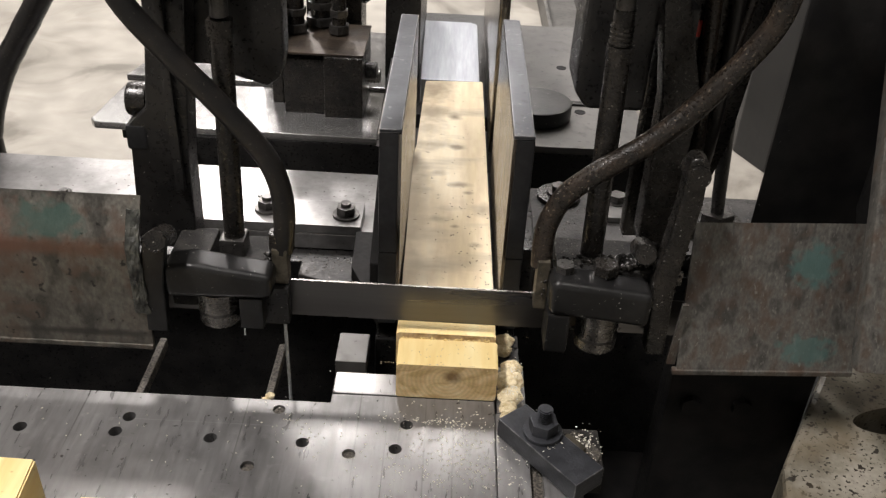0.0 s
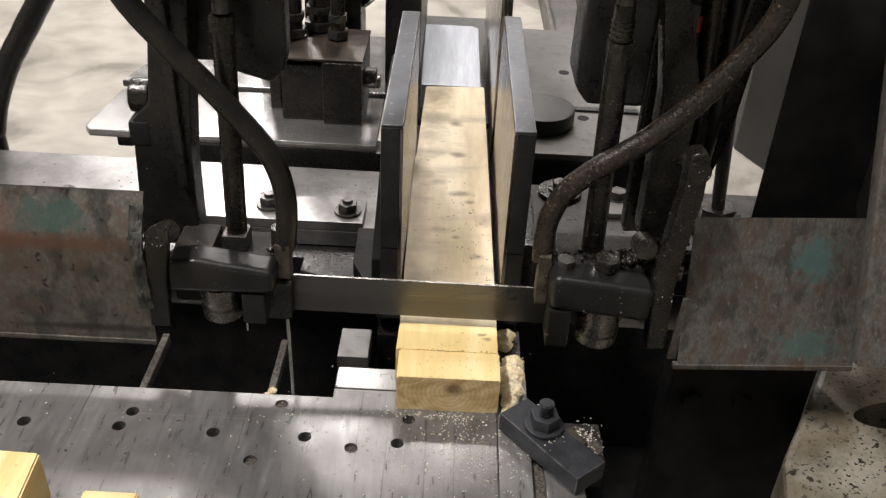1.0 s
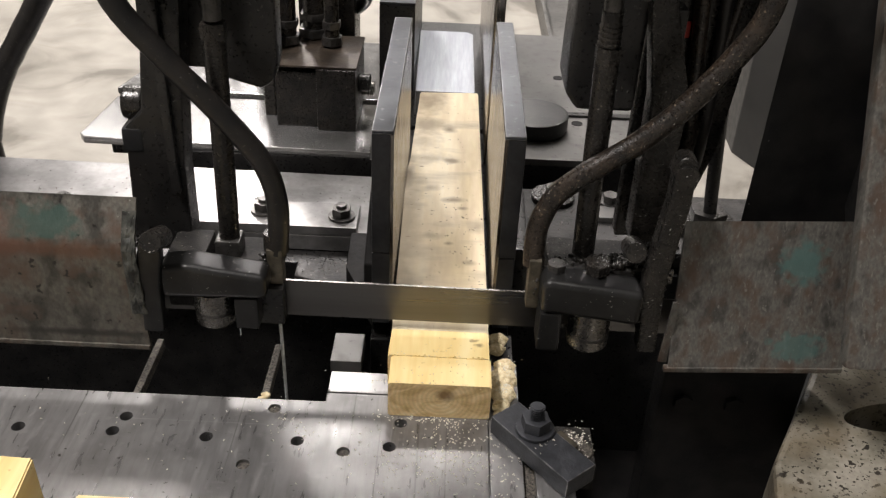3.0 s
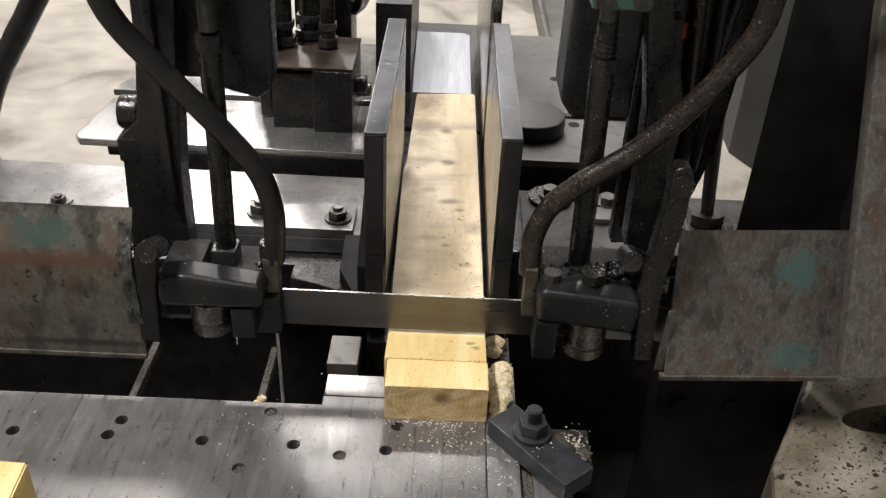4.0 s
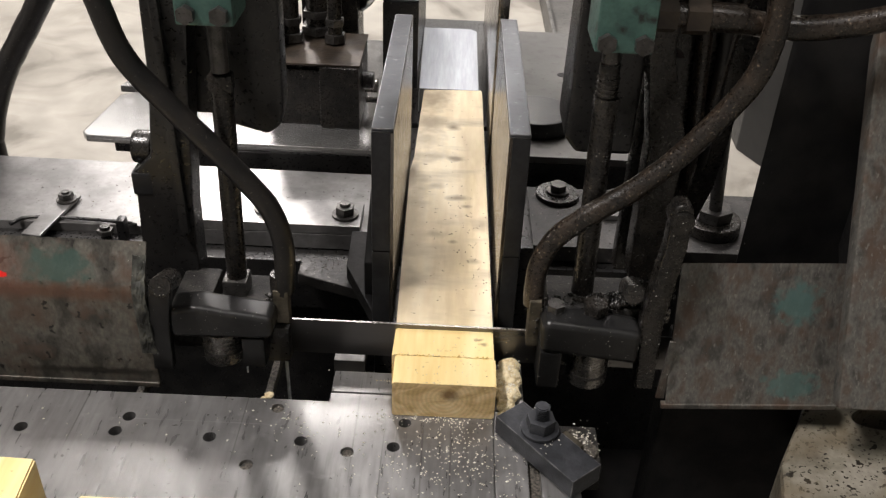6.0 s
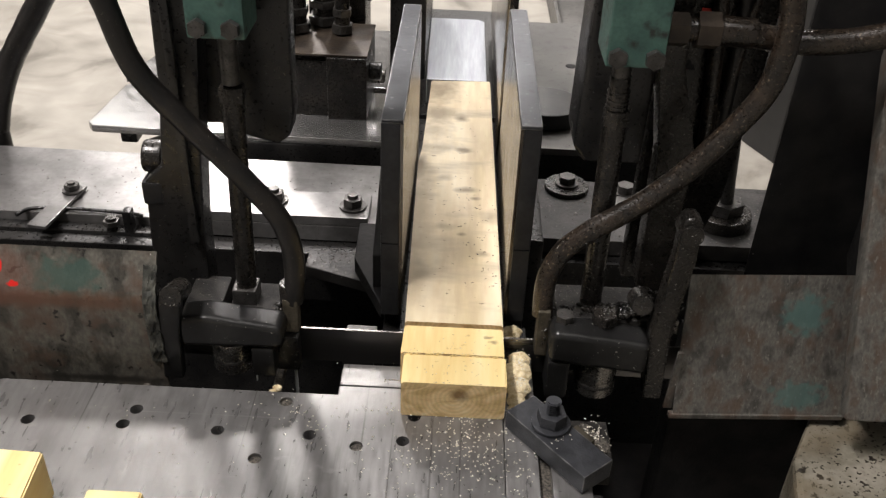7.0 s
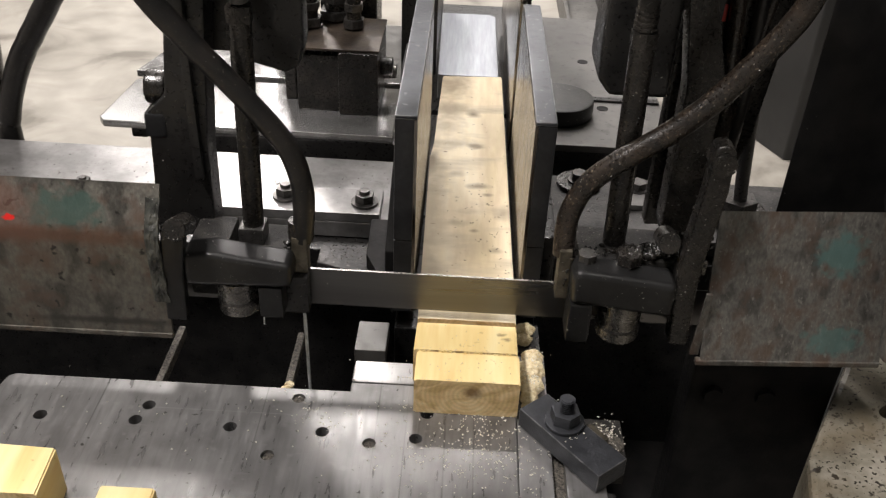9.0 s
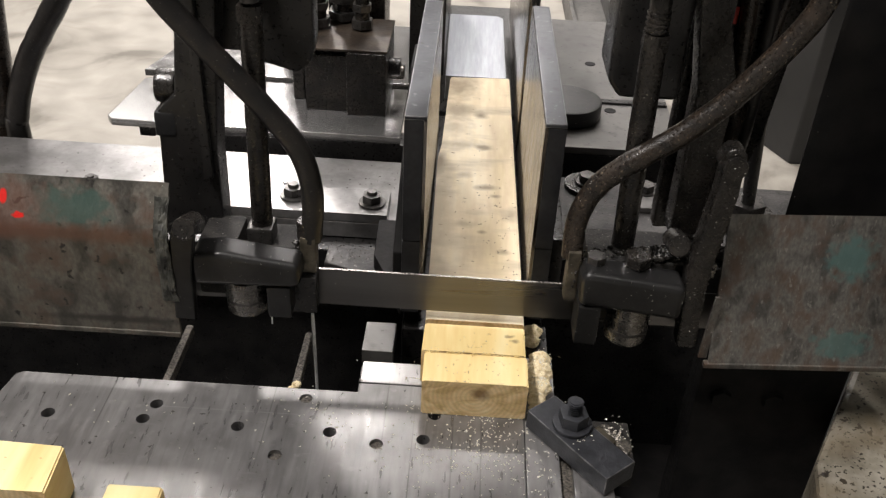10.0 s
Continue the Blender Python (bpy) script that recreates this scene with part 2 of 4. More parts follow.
# ---- mesh helpers ----
def box(bm, x0, x1, y0, y1, z0, z1, bevel=0.0, m=None, edge=-1):
    vs = bmesh.ops.create_cube(bm, size=1)["verts"]
    bmesh.ops.transform(bm, verts=vs, matrix=Matrix.Translation(((x0 + x1) / 2, (y0 + y1) / 2, (z0 + z1) / 2)) @ Matrix.Diagonal((x1 - x0, y1 - y0, z1 - z0, 1)))
    if bevel:
        es = list({e for v in vs for e in v.link_edges})
        vs = list({v for f in bmesh.ops.bevel(bm, geom=es, offset=bevel, segments=2, affect="EDGES", profile=0.6, material=edge)["faces"] for v in f.verts} | {v for v in vs if v.is_valid})
    if m is not None:
        bmesh.ops.transform(bm, verts=[v for v in vs if v.is_valid], matrix=m)
    return bm


def cyl(bm, a, b, r, r2=None, n=20, bevel=0.0):
    a, b = Vector(a), Vector(b)
    d = b - a
    turn = d.to_track_quat("Z", "Y").to_matrix().to_4x4()
    r2 = r if r2 is None else r2
    res = bmesh.ops.create_cone(bm, cap_ends=True, segments=n, radius1=r, radius2=r2, depth=d.length)
    bmesh.ops.transform(bm, verts=res["verts"], matrix=Matrix.Translation((a + b) / 2) @ turn)
    if bevel:
        es = [e for e in {e for v in res["verts"] for e in v.link_edges} if len(e.link_faces) == 2 and any(len(f.verts) > 4 for f in e.link_faces)]
        bmesh.ops.bevel(bm, geom=es, offset=bevel, segments=2, affect="EDGES", profile=0.6)
    return bm


def sweep(bm, points, r, n=12, steps=8, wob=0.0):
    """A round hose through the points (Catmull-Rom)."""
    p = [Vector(q) for q in points]
    p = [2 * p[0] - p[1], *p, 2 * p[-1] - p[-2]]
    line = []
    for i in range(1, len(p) - 2):
        for k in range(steps):
            t = k / steps
            a, b, c, d = p[i - 1], p[i], p[i + 1], p[i + 2]
            line.append(0.5 * (2 * b + (c - a) * t + (2 * a - 5 * b + 4 * c - d) * t * t + (3 * b - a - 3 * c + d) * t ** 3))
    line.append(p[-2])
    rings, side = [], Vector((0.3, 0.9, 0.2))
    for i, c in enumerate(line):
        t = (line[min(i + 1, len(line) - 1)] - line[max(i - 1, 0)]).normalized()
        side = (side - t * side.dot(t)).normalized()
        up = t.cross(side)
        rr = r * (1 + wob * noise.noise(c * 60))
        rings.append([bm.verts.new(c + rr * (math.cos(2 * math.pi * k / n) * side + math.sin(2 * math.pi * k / n) * up)) for k in range(n)])
    for a, b in zip(rings, rings[1:]):
        for k in range(n):
            bm.faces.new((a[k], a[(k + 1) % n], b[(k + 1) % n], b[k])).smooth = True
    bm.faces.new(rings[0][::-1])
    bm.faces.new(rings[-1])
    return bm


def prism(bm, outline, z0, z1, axis="z", bevel=0.0, edge=-1, seg=2):
    """A flat outline drawn out along an axis: outline in (x, y) for z, (y, z) for x, (x, z) for y."""
    def at(u, v, w):
        return {"z": (u, v, w), "x": (w, u, v), "y": (u, w, v)}[axis]
    lo = [bm.verts.new(at(u, v, z0)) for u, v in outline]
    hi = [bm.verts.new(at(u, v, z1)) for u, v in outline]
    fs = [bm.faces.new(lo[::-1]), bm.faces.new(hi)]
    k = len(outline)
    fs += [bm.faces.new((lo[i], lo[(i + 1) % k], hi[(i + 1) % k], hi[i])) for i in range(k)]
    bmesh.ops.recalc_face_normals(bm, faces=fs)
    if bevel:
        bmesh.ops.bevel(bm, geom=list({e for f in fs for e in f.edges}), offset=bevel, segments=seg, affect="EDGES", profile=0.55, material=edge)
    return bm


def B():
    return bmesh.new()


def mesh_of(name, bm, mat, smooth=False):
    me = bpy.data.meshes.new(name)
    if smooth:
        for f in bm.faces:
            f.smooth = True
    bm.to_mesh(me)
    bm.free()
    if smooth == "round":
        me.set_sharp_from_angle(angle=math.radians(50))
    for m in mat if isinstance(mat, (list, tuple)) else [mat]:
        me.materials.append(m)
    return me


def part(name, bm, mat, parent=None, label="", smooth="round"):
    ob = new(name, mesh_of(name, bm, mat, smooth))
    if smooth == "round":
        soft = ob.modifiers.new("soft_edges", "WEIGHTED_NORMAL")
        soft.keep_sharp = True
    ob.parent = parent
    return tagged(ob, label)


def thing(name, label, category, at=(0, 0, 0), group="", kind=""):
    ob = new(name)
    ob.empty_display_size = 0.05
    ob.location = at
    return tagged(ob, label, category, group, kind)


def solid(name, bm, mat, label, category="", group="", kind="", smooth="round"):
    return tagged(part(name, bm, mat, None, "", smooth), label, category, group, kind)


def drilled(ob, cutter_bm):
    """Cuts the cutter's volume out of a part, for good."""
    tool = new("cutter", mesh_of("cutter", cutter_bm, PIT))
    ob.modifiers.clear()
    for f in ob.data.polygons:
        f.use_smooth = False
    mod = ob.modifiers.new("cut", "BOOLEAN")
    mod.operation, mod.object, mod.solver = "DIFFERENCE", tool, "EXACT"
    bpy.context.view_layer.update()
    me = bpy.data.meshes.new_from_object(ob.evaluated_get(bpy.context.evaluated_depsgraph_get()))
    ob.modifiers.clear()
    ob.data = me
    bpy.data.objects.remove(tool)
    return ob


def hexnut(bm, c, r, h, up=(0, 0, 1)):
    c, up = Vector(c), Vector(up)
    return cyl(bm, c, c + up * h, r, n=6, bevel=r * 0.08)


def dome_bolt(parent, c, r=0.009, washer=True, stud=True):
    """Hex nut on a washer with the stud's end above it."""
    x, y, z = c
    bolt = part("bolt", hexnut(B(), (x, y, z + 0.003), r, r * 0.85), NUT, parent)
    if washer:
        part("washer", cyl(B(), (x, y, z), (x, y, z + 0.003), r * 1.35, n=24, bevel=0.0006), NUT, bolt)
    if stud:
        part("stud", cyl(B(), (x, y, z + r * 0.85), (x, y, z + r * 1.5), r * 0.52, n=14, bevel=0.0008), NUT, bolt)
    return bolt


# ---- the hall ----
solid("floor", box(B(), -6, 6, -5, 9, FLOOR - 0.2, FLOOR), CONCRETE, "pale stained concrete workshop floor", "floor", kind="structure")
solid("ceiling", box(B(), -6, 6, -5, 9, CEIL, CEIL + 0.2), ROOF, "light grey painted workshop ceiling", "ceiling", kind="structure")
for nm, b in (("wall_north", (-6, 6, 9, 9.2)), ("wall_south", (-6, 6, -5.2, -5)), ("wall_east", (6, 6.2, -5, 9)), ("wall_west", (-6.2, -6, -5, 9))):
    solid(nm, box(B(), *b, FLOOR, CEIL), WALL, "plain pale painted workshop wall", "wall", kind="structure")


def ceiling_light(wide, deep):
    ob = thing("ceiling_light", "unseen white flat ceiling light fixture with a bright diffuser", "ceiling light", group="ceiling lights of the hall")
    part("housing", box(B(), -wide / 2 - 0.04, wide / 2 + 0.04, -deep / 2 - 0.04, deep / 2 + 0.04, 0.02, 0.12, 0.01), WALL, ob)
    part("diffuser", box(B(), -wide / 2, wide / 2, -deep / 2, deep / 2, 0.0, 0.02, 0.004), LAMPGLOW, ob)
    return ob


for lx, ly, watts, wide, deep in LAMPS:
    ceiling_light(wide, deep).location = (lx, ly, CEIL - 0.12)

# a steel channel on the floor behind the machine
channel = thing("steel_channel", "pale dusty steel channel lying on the concrete floor", "steel channel")
part("web", box(B(), 0.42, 0.60, 1.7, 4.2, FLOOR, FLOOR + 0.02, 0.004), PAINTED, channel)
part("flange", box(B(), 0.42, 0.435, 1.7, 4.2, FLOOR + 0.02, FLOOR + 0.10, 0.004), PAINTED, channel)
part("flange", box(B(), 0.585, 0.60, 1.7, 4.2, FLOOR + 0.02, FLOOR + 0.10, 0.004), PAINTED, channel)

# ---- machine base with its open sump ----
base = thing("machine_base", "black oily machine base with an open sump under the blade", "machine base")
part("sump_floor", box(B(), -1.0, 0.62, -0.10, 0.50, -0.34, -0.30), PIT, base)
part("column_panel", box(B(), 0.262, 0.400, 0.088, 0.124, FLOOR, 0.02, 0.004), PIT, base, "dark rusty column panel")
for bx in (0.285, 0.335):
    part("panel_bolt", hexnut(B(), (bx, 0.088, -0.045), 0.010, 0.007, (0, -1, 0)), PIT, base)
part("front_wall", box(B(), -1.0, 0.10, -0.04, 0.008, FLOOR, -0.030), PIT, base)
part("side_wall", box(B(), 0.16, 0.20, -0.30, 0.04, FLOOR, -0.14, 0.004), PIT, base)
part("back_wall", box(B(), -1.0, -0.03, 0.27, 0.43, FLOOR, -0.022), OILY, base)
part("back_wall", box(B(), 0.115, 0.47, 0.27, 0.43, FLOOR, -0.022), OILY, base)
part("centre_rib", box(B(), -0.028, 0.113, 0.13, 0.62, FLOOR, -0.02, 0.004), OILY, base)
part("pedestal", box(B(), -0.34, 0.155, -0.36, -0.041, FLOOR, -0.032), OILY, base)
for x0, y0 in ((-0.236, 0.0), (-0.118, 0.0)):
    rib = part("sump_rib", box(B(), x0 - 0.0036, x0 + 0.0036, 0.012, 0.118, -0.034, -0.022, 0.002), GRIT, base, "narrow greasy steel rib across the sump")

# ---- front table ----
table = thing("outfeed_table", "worn ground steel outfeed table with drilled holes", "machine table")
plate = part("plate", prism(B(), [(-0.42, -0.36), (0.0885, -0.36), (0.0885, 0.026), (-0.057, 0.026), (-0.057, 0.0145), (-0.352, 0.0145), (-0.358, 0.011)], -0.028, 0.0, bevel=0.0012), PLATE, table)
HOLES = [(-0.311, -0.034), (-0.225, -0.016), (-0.151, -0.036), (-0.074, -0.036), (0.004, -0.038), (-0.114, -0.065), (-0.034, -0.046), (-0.231, -0.034), (0.012, -0.009), (-0.100, 0.002)]
PLUGGED = {5, 6, 9}
cut = B()
for hx, hy in HOLES:
    cyl(cut, (hx, hy, -0.04), (hx, hy, 0.01), 0.0056, n=20)
drilled(plate, cut)
for i in sorted(PLUGGED):
    hx, hy = HOLES[i]
    part("set_screw", cyl(B(), (hx, hy, -0.016), (hx, hy, -0.003), 0.0054, n=16, bevel=0.0006), GRIT, table, "recessed grimy set screw")
insert = part("insert", box(B(), -0.0565, 0.0885, 0.0275, 0.056, -0.028, -0.0004, 0.0012), PLATE, table)
part("step", box(B(), -0.062, -0.032, 0.084, 0.128, -0.03, -0.012, 0.0015), PAINTED, table, "bright stepped steel lug below the jaw")
part("step", box(B(), -0.062, 0.0885, 0.058, 0.083, -0.06, -0.028, 0.003), OILY, table)
part("side_rail", box(B(), 0.0890, 0.1165, -0.36, 0.012, -0.028, -0.001, 0.001), PLATE, table)
part("side_rail", box(B(), 0.1265, 0.158, -0.36, -0.03, -0.028, -0.001, 0.001), PLATE, table)
part("groove_bottom", box(B(), 0.1165, 0.1265, -0.36, 0.012, -0.028, -0.007), GRIT, table, "slot packed with grey swarf")

# ---- bed of the vise ----
bed = thing("vise_bed", "worn bright steel vise bed spotted with swarf", "machine bed")
bedplate = part("plate", prism(B(), [(-0.95, 0.288), (-0.03, 0.288), (-0.03, 0.434), (-0.95, 0.447)], -0.02, 0.0, bevel=0.001), BED, bed)
cut = B()
cyl(cut, (-0.184, 0.362, -0.01), (-0.184, 0.362, 0.01), 0.006)
drilled(bedplate, cut)
part("right_plate", box(B(), 0.118, 0.47, 0.285, 0.421, -0.02, 0.0, 0.001), DARKBED, bed)
clampbar = part("clamp_bar", box(B(), -0.262, -0.058, 0.288, 0.343, 0.0005, 0.012, 0.001), BED, bed, "bright steel bar bolted on the bed")
for bx, by in ((-0.077, 0.312), (-0.168, 0.318)):
    dome_bolt(clampbar, (bx, by, 0.012), 0.0115)
part("front_shelf", prism(B(), [(-0.118, 0.216), (-0.045, 0.19), (-0.040, 0.246), (-0.118, 0.249)], -0.02, -0.006, bevel=0.002), DARKBED, bed, "oily ledge strewn with swarf")
part("under_rail", box(B(), -0.95, -0.03, 0.252, 0.270, -0.08, -0.014, 0.003), OILY, bed)
part("front_rail", box(B(), -0.95, -0.28, 0.270, 0.287, -0.06, -0.010, 0.002), OILY, bed)
strap = part("strap", box(B(), -0.011, 0.011, -0.075, 0.018, 0.0, 0.004, 0.001, pose(-0.408, 0.325, 0.002, 0, 0, -8)), BED, bed, "flat steel strap")
dome_bolt(strap, (-0.406, 0.327, 0.006), 0.0085)
part("hook", sweep(B(), [(-0.452, 0.276, 0.002), (-0.440, 0.290, 0.003), (-0.40, 0.294, 0.003), (-0.33, 0.290, 0.003), (-0.312, 0.284, 0.004)], 0.0022), OILY, bed)
lock = part("lock_stud", cyl(B(), (-0.345, 0.276, -0.012), (-0.345, 0.276, 0.006), 0.006, n=16, bevel=0.001), GREASE, bed)
part("nut", hexnut(B(), (-0.345, 0.276, -0.004), 0.0095, 0.006), NUT, lock)
part("catch", box(B(), -0.329, -0.319, 0.268, 0.282, -0.012, 0.018, 0.003), OILY, bed)
for bx, by in ((0.176, 0.40), (0.245, 0.385)):
    pad = part("pad", cyl(B(), (bx, by, 0.0), (bx, by, 0.006), 0.027, n=28, bevel=0.001), GREASE, bed)
    dome_bolt(pad, (bx, by, 0.006), 0.0105, True, False)
part("slotted_tab", box(B(), 0.225, 0.275, 0.345, 0.375, 0.0005, 0.008, 0.002), PAINTED, bed)

post = thing("guide_post", "greasy upright rod with a hex nut and round flange", "guide post", (0, 0, 0))
part("flange", cyl(B(), (0.352, 0.338, 0.0), (0.352, 0.338, 0.016), 0.034, n=32, bevel=0.003), GREASE, post)
part("nut", hexnut(B(), (0.352, 0.338, 0.016), 0.022, 0.014), NUT, post)
part("rod", cyl(B(), (0.352, 0.334, 0.028), (0.306, 0.334, 0.50), 0.0078, n=18), OILY, post)


# ---- vise jaws ----
def vise_jaw(x_in, x_out, label):
    ob = thing("vise_jaw", label, "vise jaw", group="jaws of the front vise")
    lo, hi = sorted((x_in, x_out))
    s = 1 if x_out > x_in else -1
    a, b = (lo, hi - 0.003) if s < 0 else (lo + 0.003, hi)
    part("plate", prism(B(), [(0.128, 0.086), (0.440, 0.086), (0.440, 0.200), (0.433, 0.2093), (0.128, 0.2093)], a, b, "x", 0.0012), JAW, ob)
    part("lower_plate", box(B(), a, b, 0.1285, 0.440, 0.002, 0.0852, 0.0012), JAW, ob)
    part("top_edge", prism(B(), [(0.1282, 0.2095), (0.4325, 0.2095), (0.430, 0.2122), (0.426, 0.2132), (0.1282, 0.2132)], lo + 0.0002, hi - 0.0002, "x", 0.0010, 1), [JAWTOP, WORN_LIT], ob, "bright ground edge")
    fx = sorted((x_in, x_in + s * 0.0028))
    part("face", box(B(), fx[0], fx[1], 0.1285, 0.4395, 0.003, 0.209), JAWFACE, ob, "polished inner jaw face")
    return ob


jaw_fixed = vise_jaw(0.0915, 0.1105, "tall dark steel fixed vise jaw beside the board")
part("bracket", box(B(), 0.1107, 0.128, 0.17, 0.42, -0.012, 0.07, 0.004), OILY, jaw_fixed)
jaw_sliding = vise_jaw(-0.005, -0.025, "tall dark steel sliding vise jaw beside the board")
part("buttress", prism(B(), [(0.16, -0.01), (0.43, -0.01), (0.43, 0.16), (0.36, 0.16), (0.16, 0.05)], -0.036, -0.0252, "x", 0.002), PIT, jaw_sliding)
part("foot", prism(B(), [(-0.060, 0.21), (-0.0252, 0.13), (-0.0252, 0.28), (-0.062, 0.28)], -0.006, 0.012, "z", 0.002), PIT, jaw_sliding)

# ---- timber ----
for c, s, k in (((0.012, 0.595, 0.038), (0.022, 0.035, 0.05), 0.75), ((0.010, 0.515, 0.038), (0.018, 0.022, 0.05), 0.7), ((0.006, 0.465, 0.038), (0.020, 0.022, 0.05), 0.55), ((0.012, 0.42, 0.038), (0.030, 0.010, 0.05), 0.6), ((0.048, 0.415, 0.038), (0.009, 0.005, 0.05), 0.8),
                ((0.043, 0.504, 0.038), (0.0075, 0.009, 0.05), 0.95), ((0.052, 0.318, 0.038), (0.011, 0.005, 0.05), 0.8), ((0.026, 0.345, 0.038), (0.008, 0.006, 0.05), 0.5), ((0.078, 0.262, 0.038), (0.008, 0.012, 0.05), 0.6), ((0.062, 0.300, 0.038), (0.004, 0.003, 0.05), 0.8),
                ((0.030, 0.24, 0.038), (0.010, 0.006, 0.05), 0.45), ((0.047, 0.225, 0.038), (0.004, 0.003, 0.05), 0.8), ((0.070, 0.19, 0.038), (0.006, 0.004, 0.05), 0.6), ((0.012, 0.22, 0.038), (0.016, 0.06, 0.05), 0.30), ((0.015, 0.13, 0.038), (0.03, 0.03, 0.05), 0.25)):
    blotch(WOOD, (0.20, 0.15, 0.09), c, s, 0.7, 70, 0.8, k)
# dark wedge below the notch: shading painted into the wood
blotch(WOOD, (0.15, 0.11, 0.07), (-0.004, 0.372, 0.038), (0.007, 0.022, 0.05), 0.5, 60, 0.5, 0.8)
# left edge: dirt, with the shade beside the jaw painted in
blotch(WOOD, (0.25, 0.20, 0.14), (0.0, 0.25, 0.038), (0.012, 0.12, 0.05), 0.6, 50, 0.8, 0.55)
speckle(WOOD, (0.34, 0.28, 0.19), 20, 0.50, 0.72, (0.5, 1.6, 1), 0.75)
speckle(WOOD, (0.16, 0.11, 0.06), 210, 0.685, 0.72, (0.6, 1, 1), 0.8)
speckle(FRESH, (0.42, 0.26, 0.09), 150, 0.68, 0.73, (0.6, 1, 1), 0.7)
for c in ((0.074, 0.062), (0.079, 0.056)):
    blotch(FRESH, (0.20, 0.13, 0.06), (c[0], c[1], 0.038), (0.0035, 0.0022, 0.03), 0.5, 260, 1.3, 0.7)
# growth rings on the cut ends
nt, bsdf, basecol = color_socket(ENDGRAIN)
tc = nt.nodes.new("ShaderNodeTexCoord")
mp = nt.nodes.new("ShaderNodeMapping")
mp.vector_type = "TEXTURE"
mp.inputs["Location"].default_value = (0.045, 0, 0.022)
nt.links.new(tc.outputs["Object"], mp.inputs[0])
wv = nt.nodes.new("ShaderNodeTexWave")
wv.wave_type, wv.rings_direction = "RINGS", "Y"
wv.inputs["Scale"].default_value, wv.inputs["Distortion"].default_value, wv.inputs["Detail"].default_value, wv.inputs["Detail Scale"].default_value = 80, 3.5, 3, 22
nt.links.new(mp.outputs[0], wv.inputs["Vector"])
mx = nt.nodes.new("ShaderNodeMix")
mx.data_type, mx.blend_type = "RGBA", "MULTIPLY"
mx.inputs[0].default_value = 0.14
nt.links.new(basecol, mx.inputs[6])
nt.links.new(wv.outputs["Color"], mx.inputs[7])
nt.links.new(mx.outputs[2], bsdf.inputs["Base Color"])
blotch(ENDGRAIN, (0.16, 0.085, 0.03), (0.05, 0.0, 0.026), (0.007, 0.05, 0.006), 0.5, 160, 0.5, 0.8)


def split_ends(me):
    for f in me.polygons:
        f.material_index = 1 if abs(f.normal.y) > 0.9 else 0


def timber(name, outline, label, mats, category="timber", group="", z1=0.038, ragged=0.0):
    bm = B()
    prism(bm, outline, 0.0005, z1)
    es = [e for e in bm.edges if abs((e.verts[0].co - e.verts[1].co).normalized().y) > 0.5]
    bmesh.ops.bevel(bm, geom=es, offset=0.0013, segments=2, affect="EDGES")
    me = mesh_of(name, bm, mats)
    split_ends(me)
    return tagged(new(name, me), label, category, group)


beam = timber("timber_board", [(-0.002, 0.0745), (0.0875, 0.0745), (0.0825, 0.628), (-0.0005, 0.622), (-0.0035, 0.42), (-0.0065, 0.385)], "long grimy pine board held in the vise", [WOOD, ENDGRAIN])
slice_new = timber("board_slice", [(-0.003, 0.0372), (0.0878, 0.0372), (0.0875, 0.0743), (-0.002, 0.0743)], "short pine slice being cut from the board", [FRESH, ENDGRAIN], group="cut slices of pine")
slice_old = timber("board_slice", [(0.0, 0.0), (0.089, 0.0), (0.089, 0.0362), (0.0, 0.0362)], "short fresh pine slice already cut off on the table", [FRESH, ENDGRAIN], group="cut slices of pine")
fuzz = B()
for i in range(46):
    fx = random.uniform(0.002, 0.087)
    box(fuzz, -0.0009, 0.0009, -0.0003, 0.0003, 0, random.uniform(0.001, 0.0032), 0, pose(fx, 0.0363, 0.0375, random.uniform(-50, 30), random.uniform(-60, 60), 0))
part("splinter_fringe", fuzz, FRESH, slice_old, "ragged fringe of torn fibres")

spare = timber("wood_block", [(-0.36, -0.155), (-0.255, -0.155), (-0.258, -0.112), (-0.36, -0.108)], "yellow pine block lying on the steel table", [FRESH, ENDGRAIN], "wood block", "loose pine blocks", 0.046)
spare_small = timber("wood_block", [(-0.224, -0.19), (-0.183, -0.19), (-0.184, -0.124), (-0.225, -0.124)], "small orange pine block lying on the steel table", [FRESH, ENDGRAIN], "wood block", "loose pine blocks", 0.022)

# ---- feed carriage behind the vise (where it stands after the feed) ----
carriage = thing("feed_carriage", "black steel feed carriage with bright scraped ledges and a hydraulic block", "feed carriage")
part("ledge", prism(B(), [(-0.440, 0.480), (-0.432, 0.470), (-0.058, 0.462), (-0.058, 0.612), (-0.415, 0.610), (-0.430, 0.60)], 0.010, 0.020, bevel=0.0015), LEDGE, carriage, "bright scraped steel ledge")
part("rear_ledge", prism(B(), [(-0.440, 0.630), (-0.058, 0.630), (-0.058, 0.86), (-0.385, 0.86)], 0.010, 0.020, bevel=0.0015), LEDGE, carriage, "bright scraped steel ledge")
part("front_beam", box(B(), -0.30, -0.034, 0.463, 0.50, -0.07, 0.0095, 0.002), OILY, carriage)
part("front_beam", box(B(), 0.118, 0.305, 0.466, 0.50, -0.07, 0.0095, 0.002), OILY, carriage)
part("lug", box(B(), -0.40, -0.378, 0.476, 0.50, -0.006, 0.0095, 0.003), OILY, carriage)
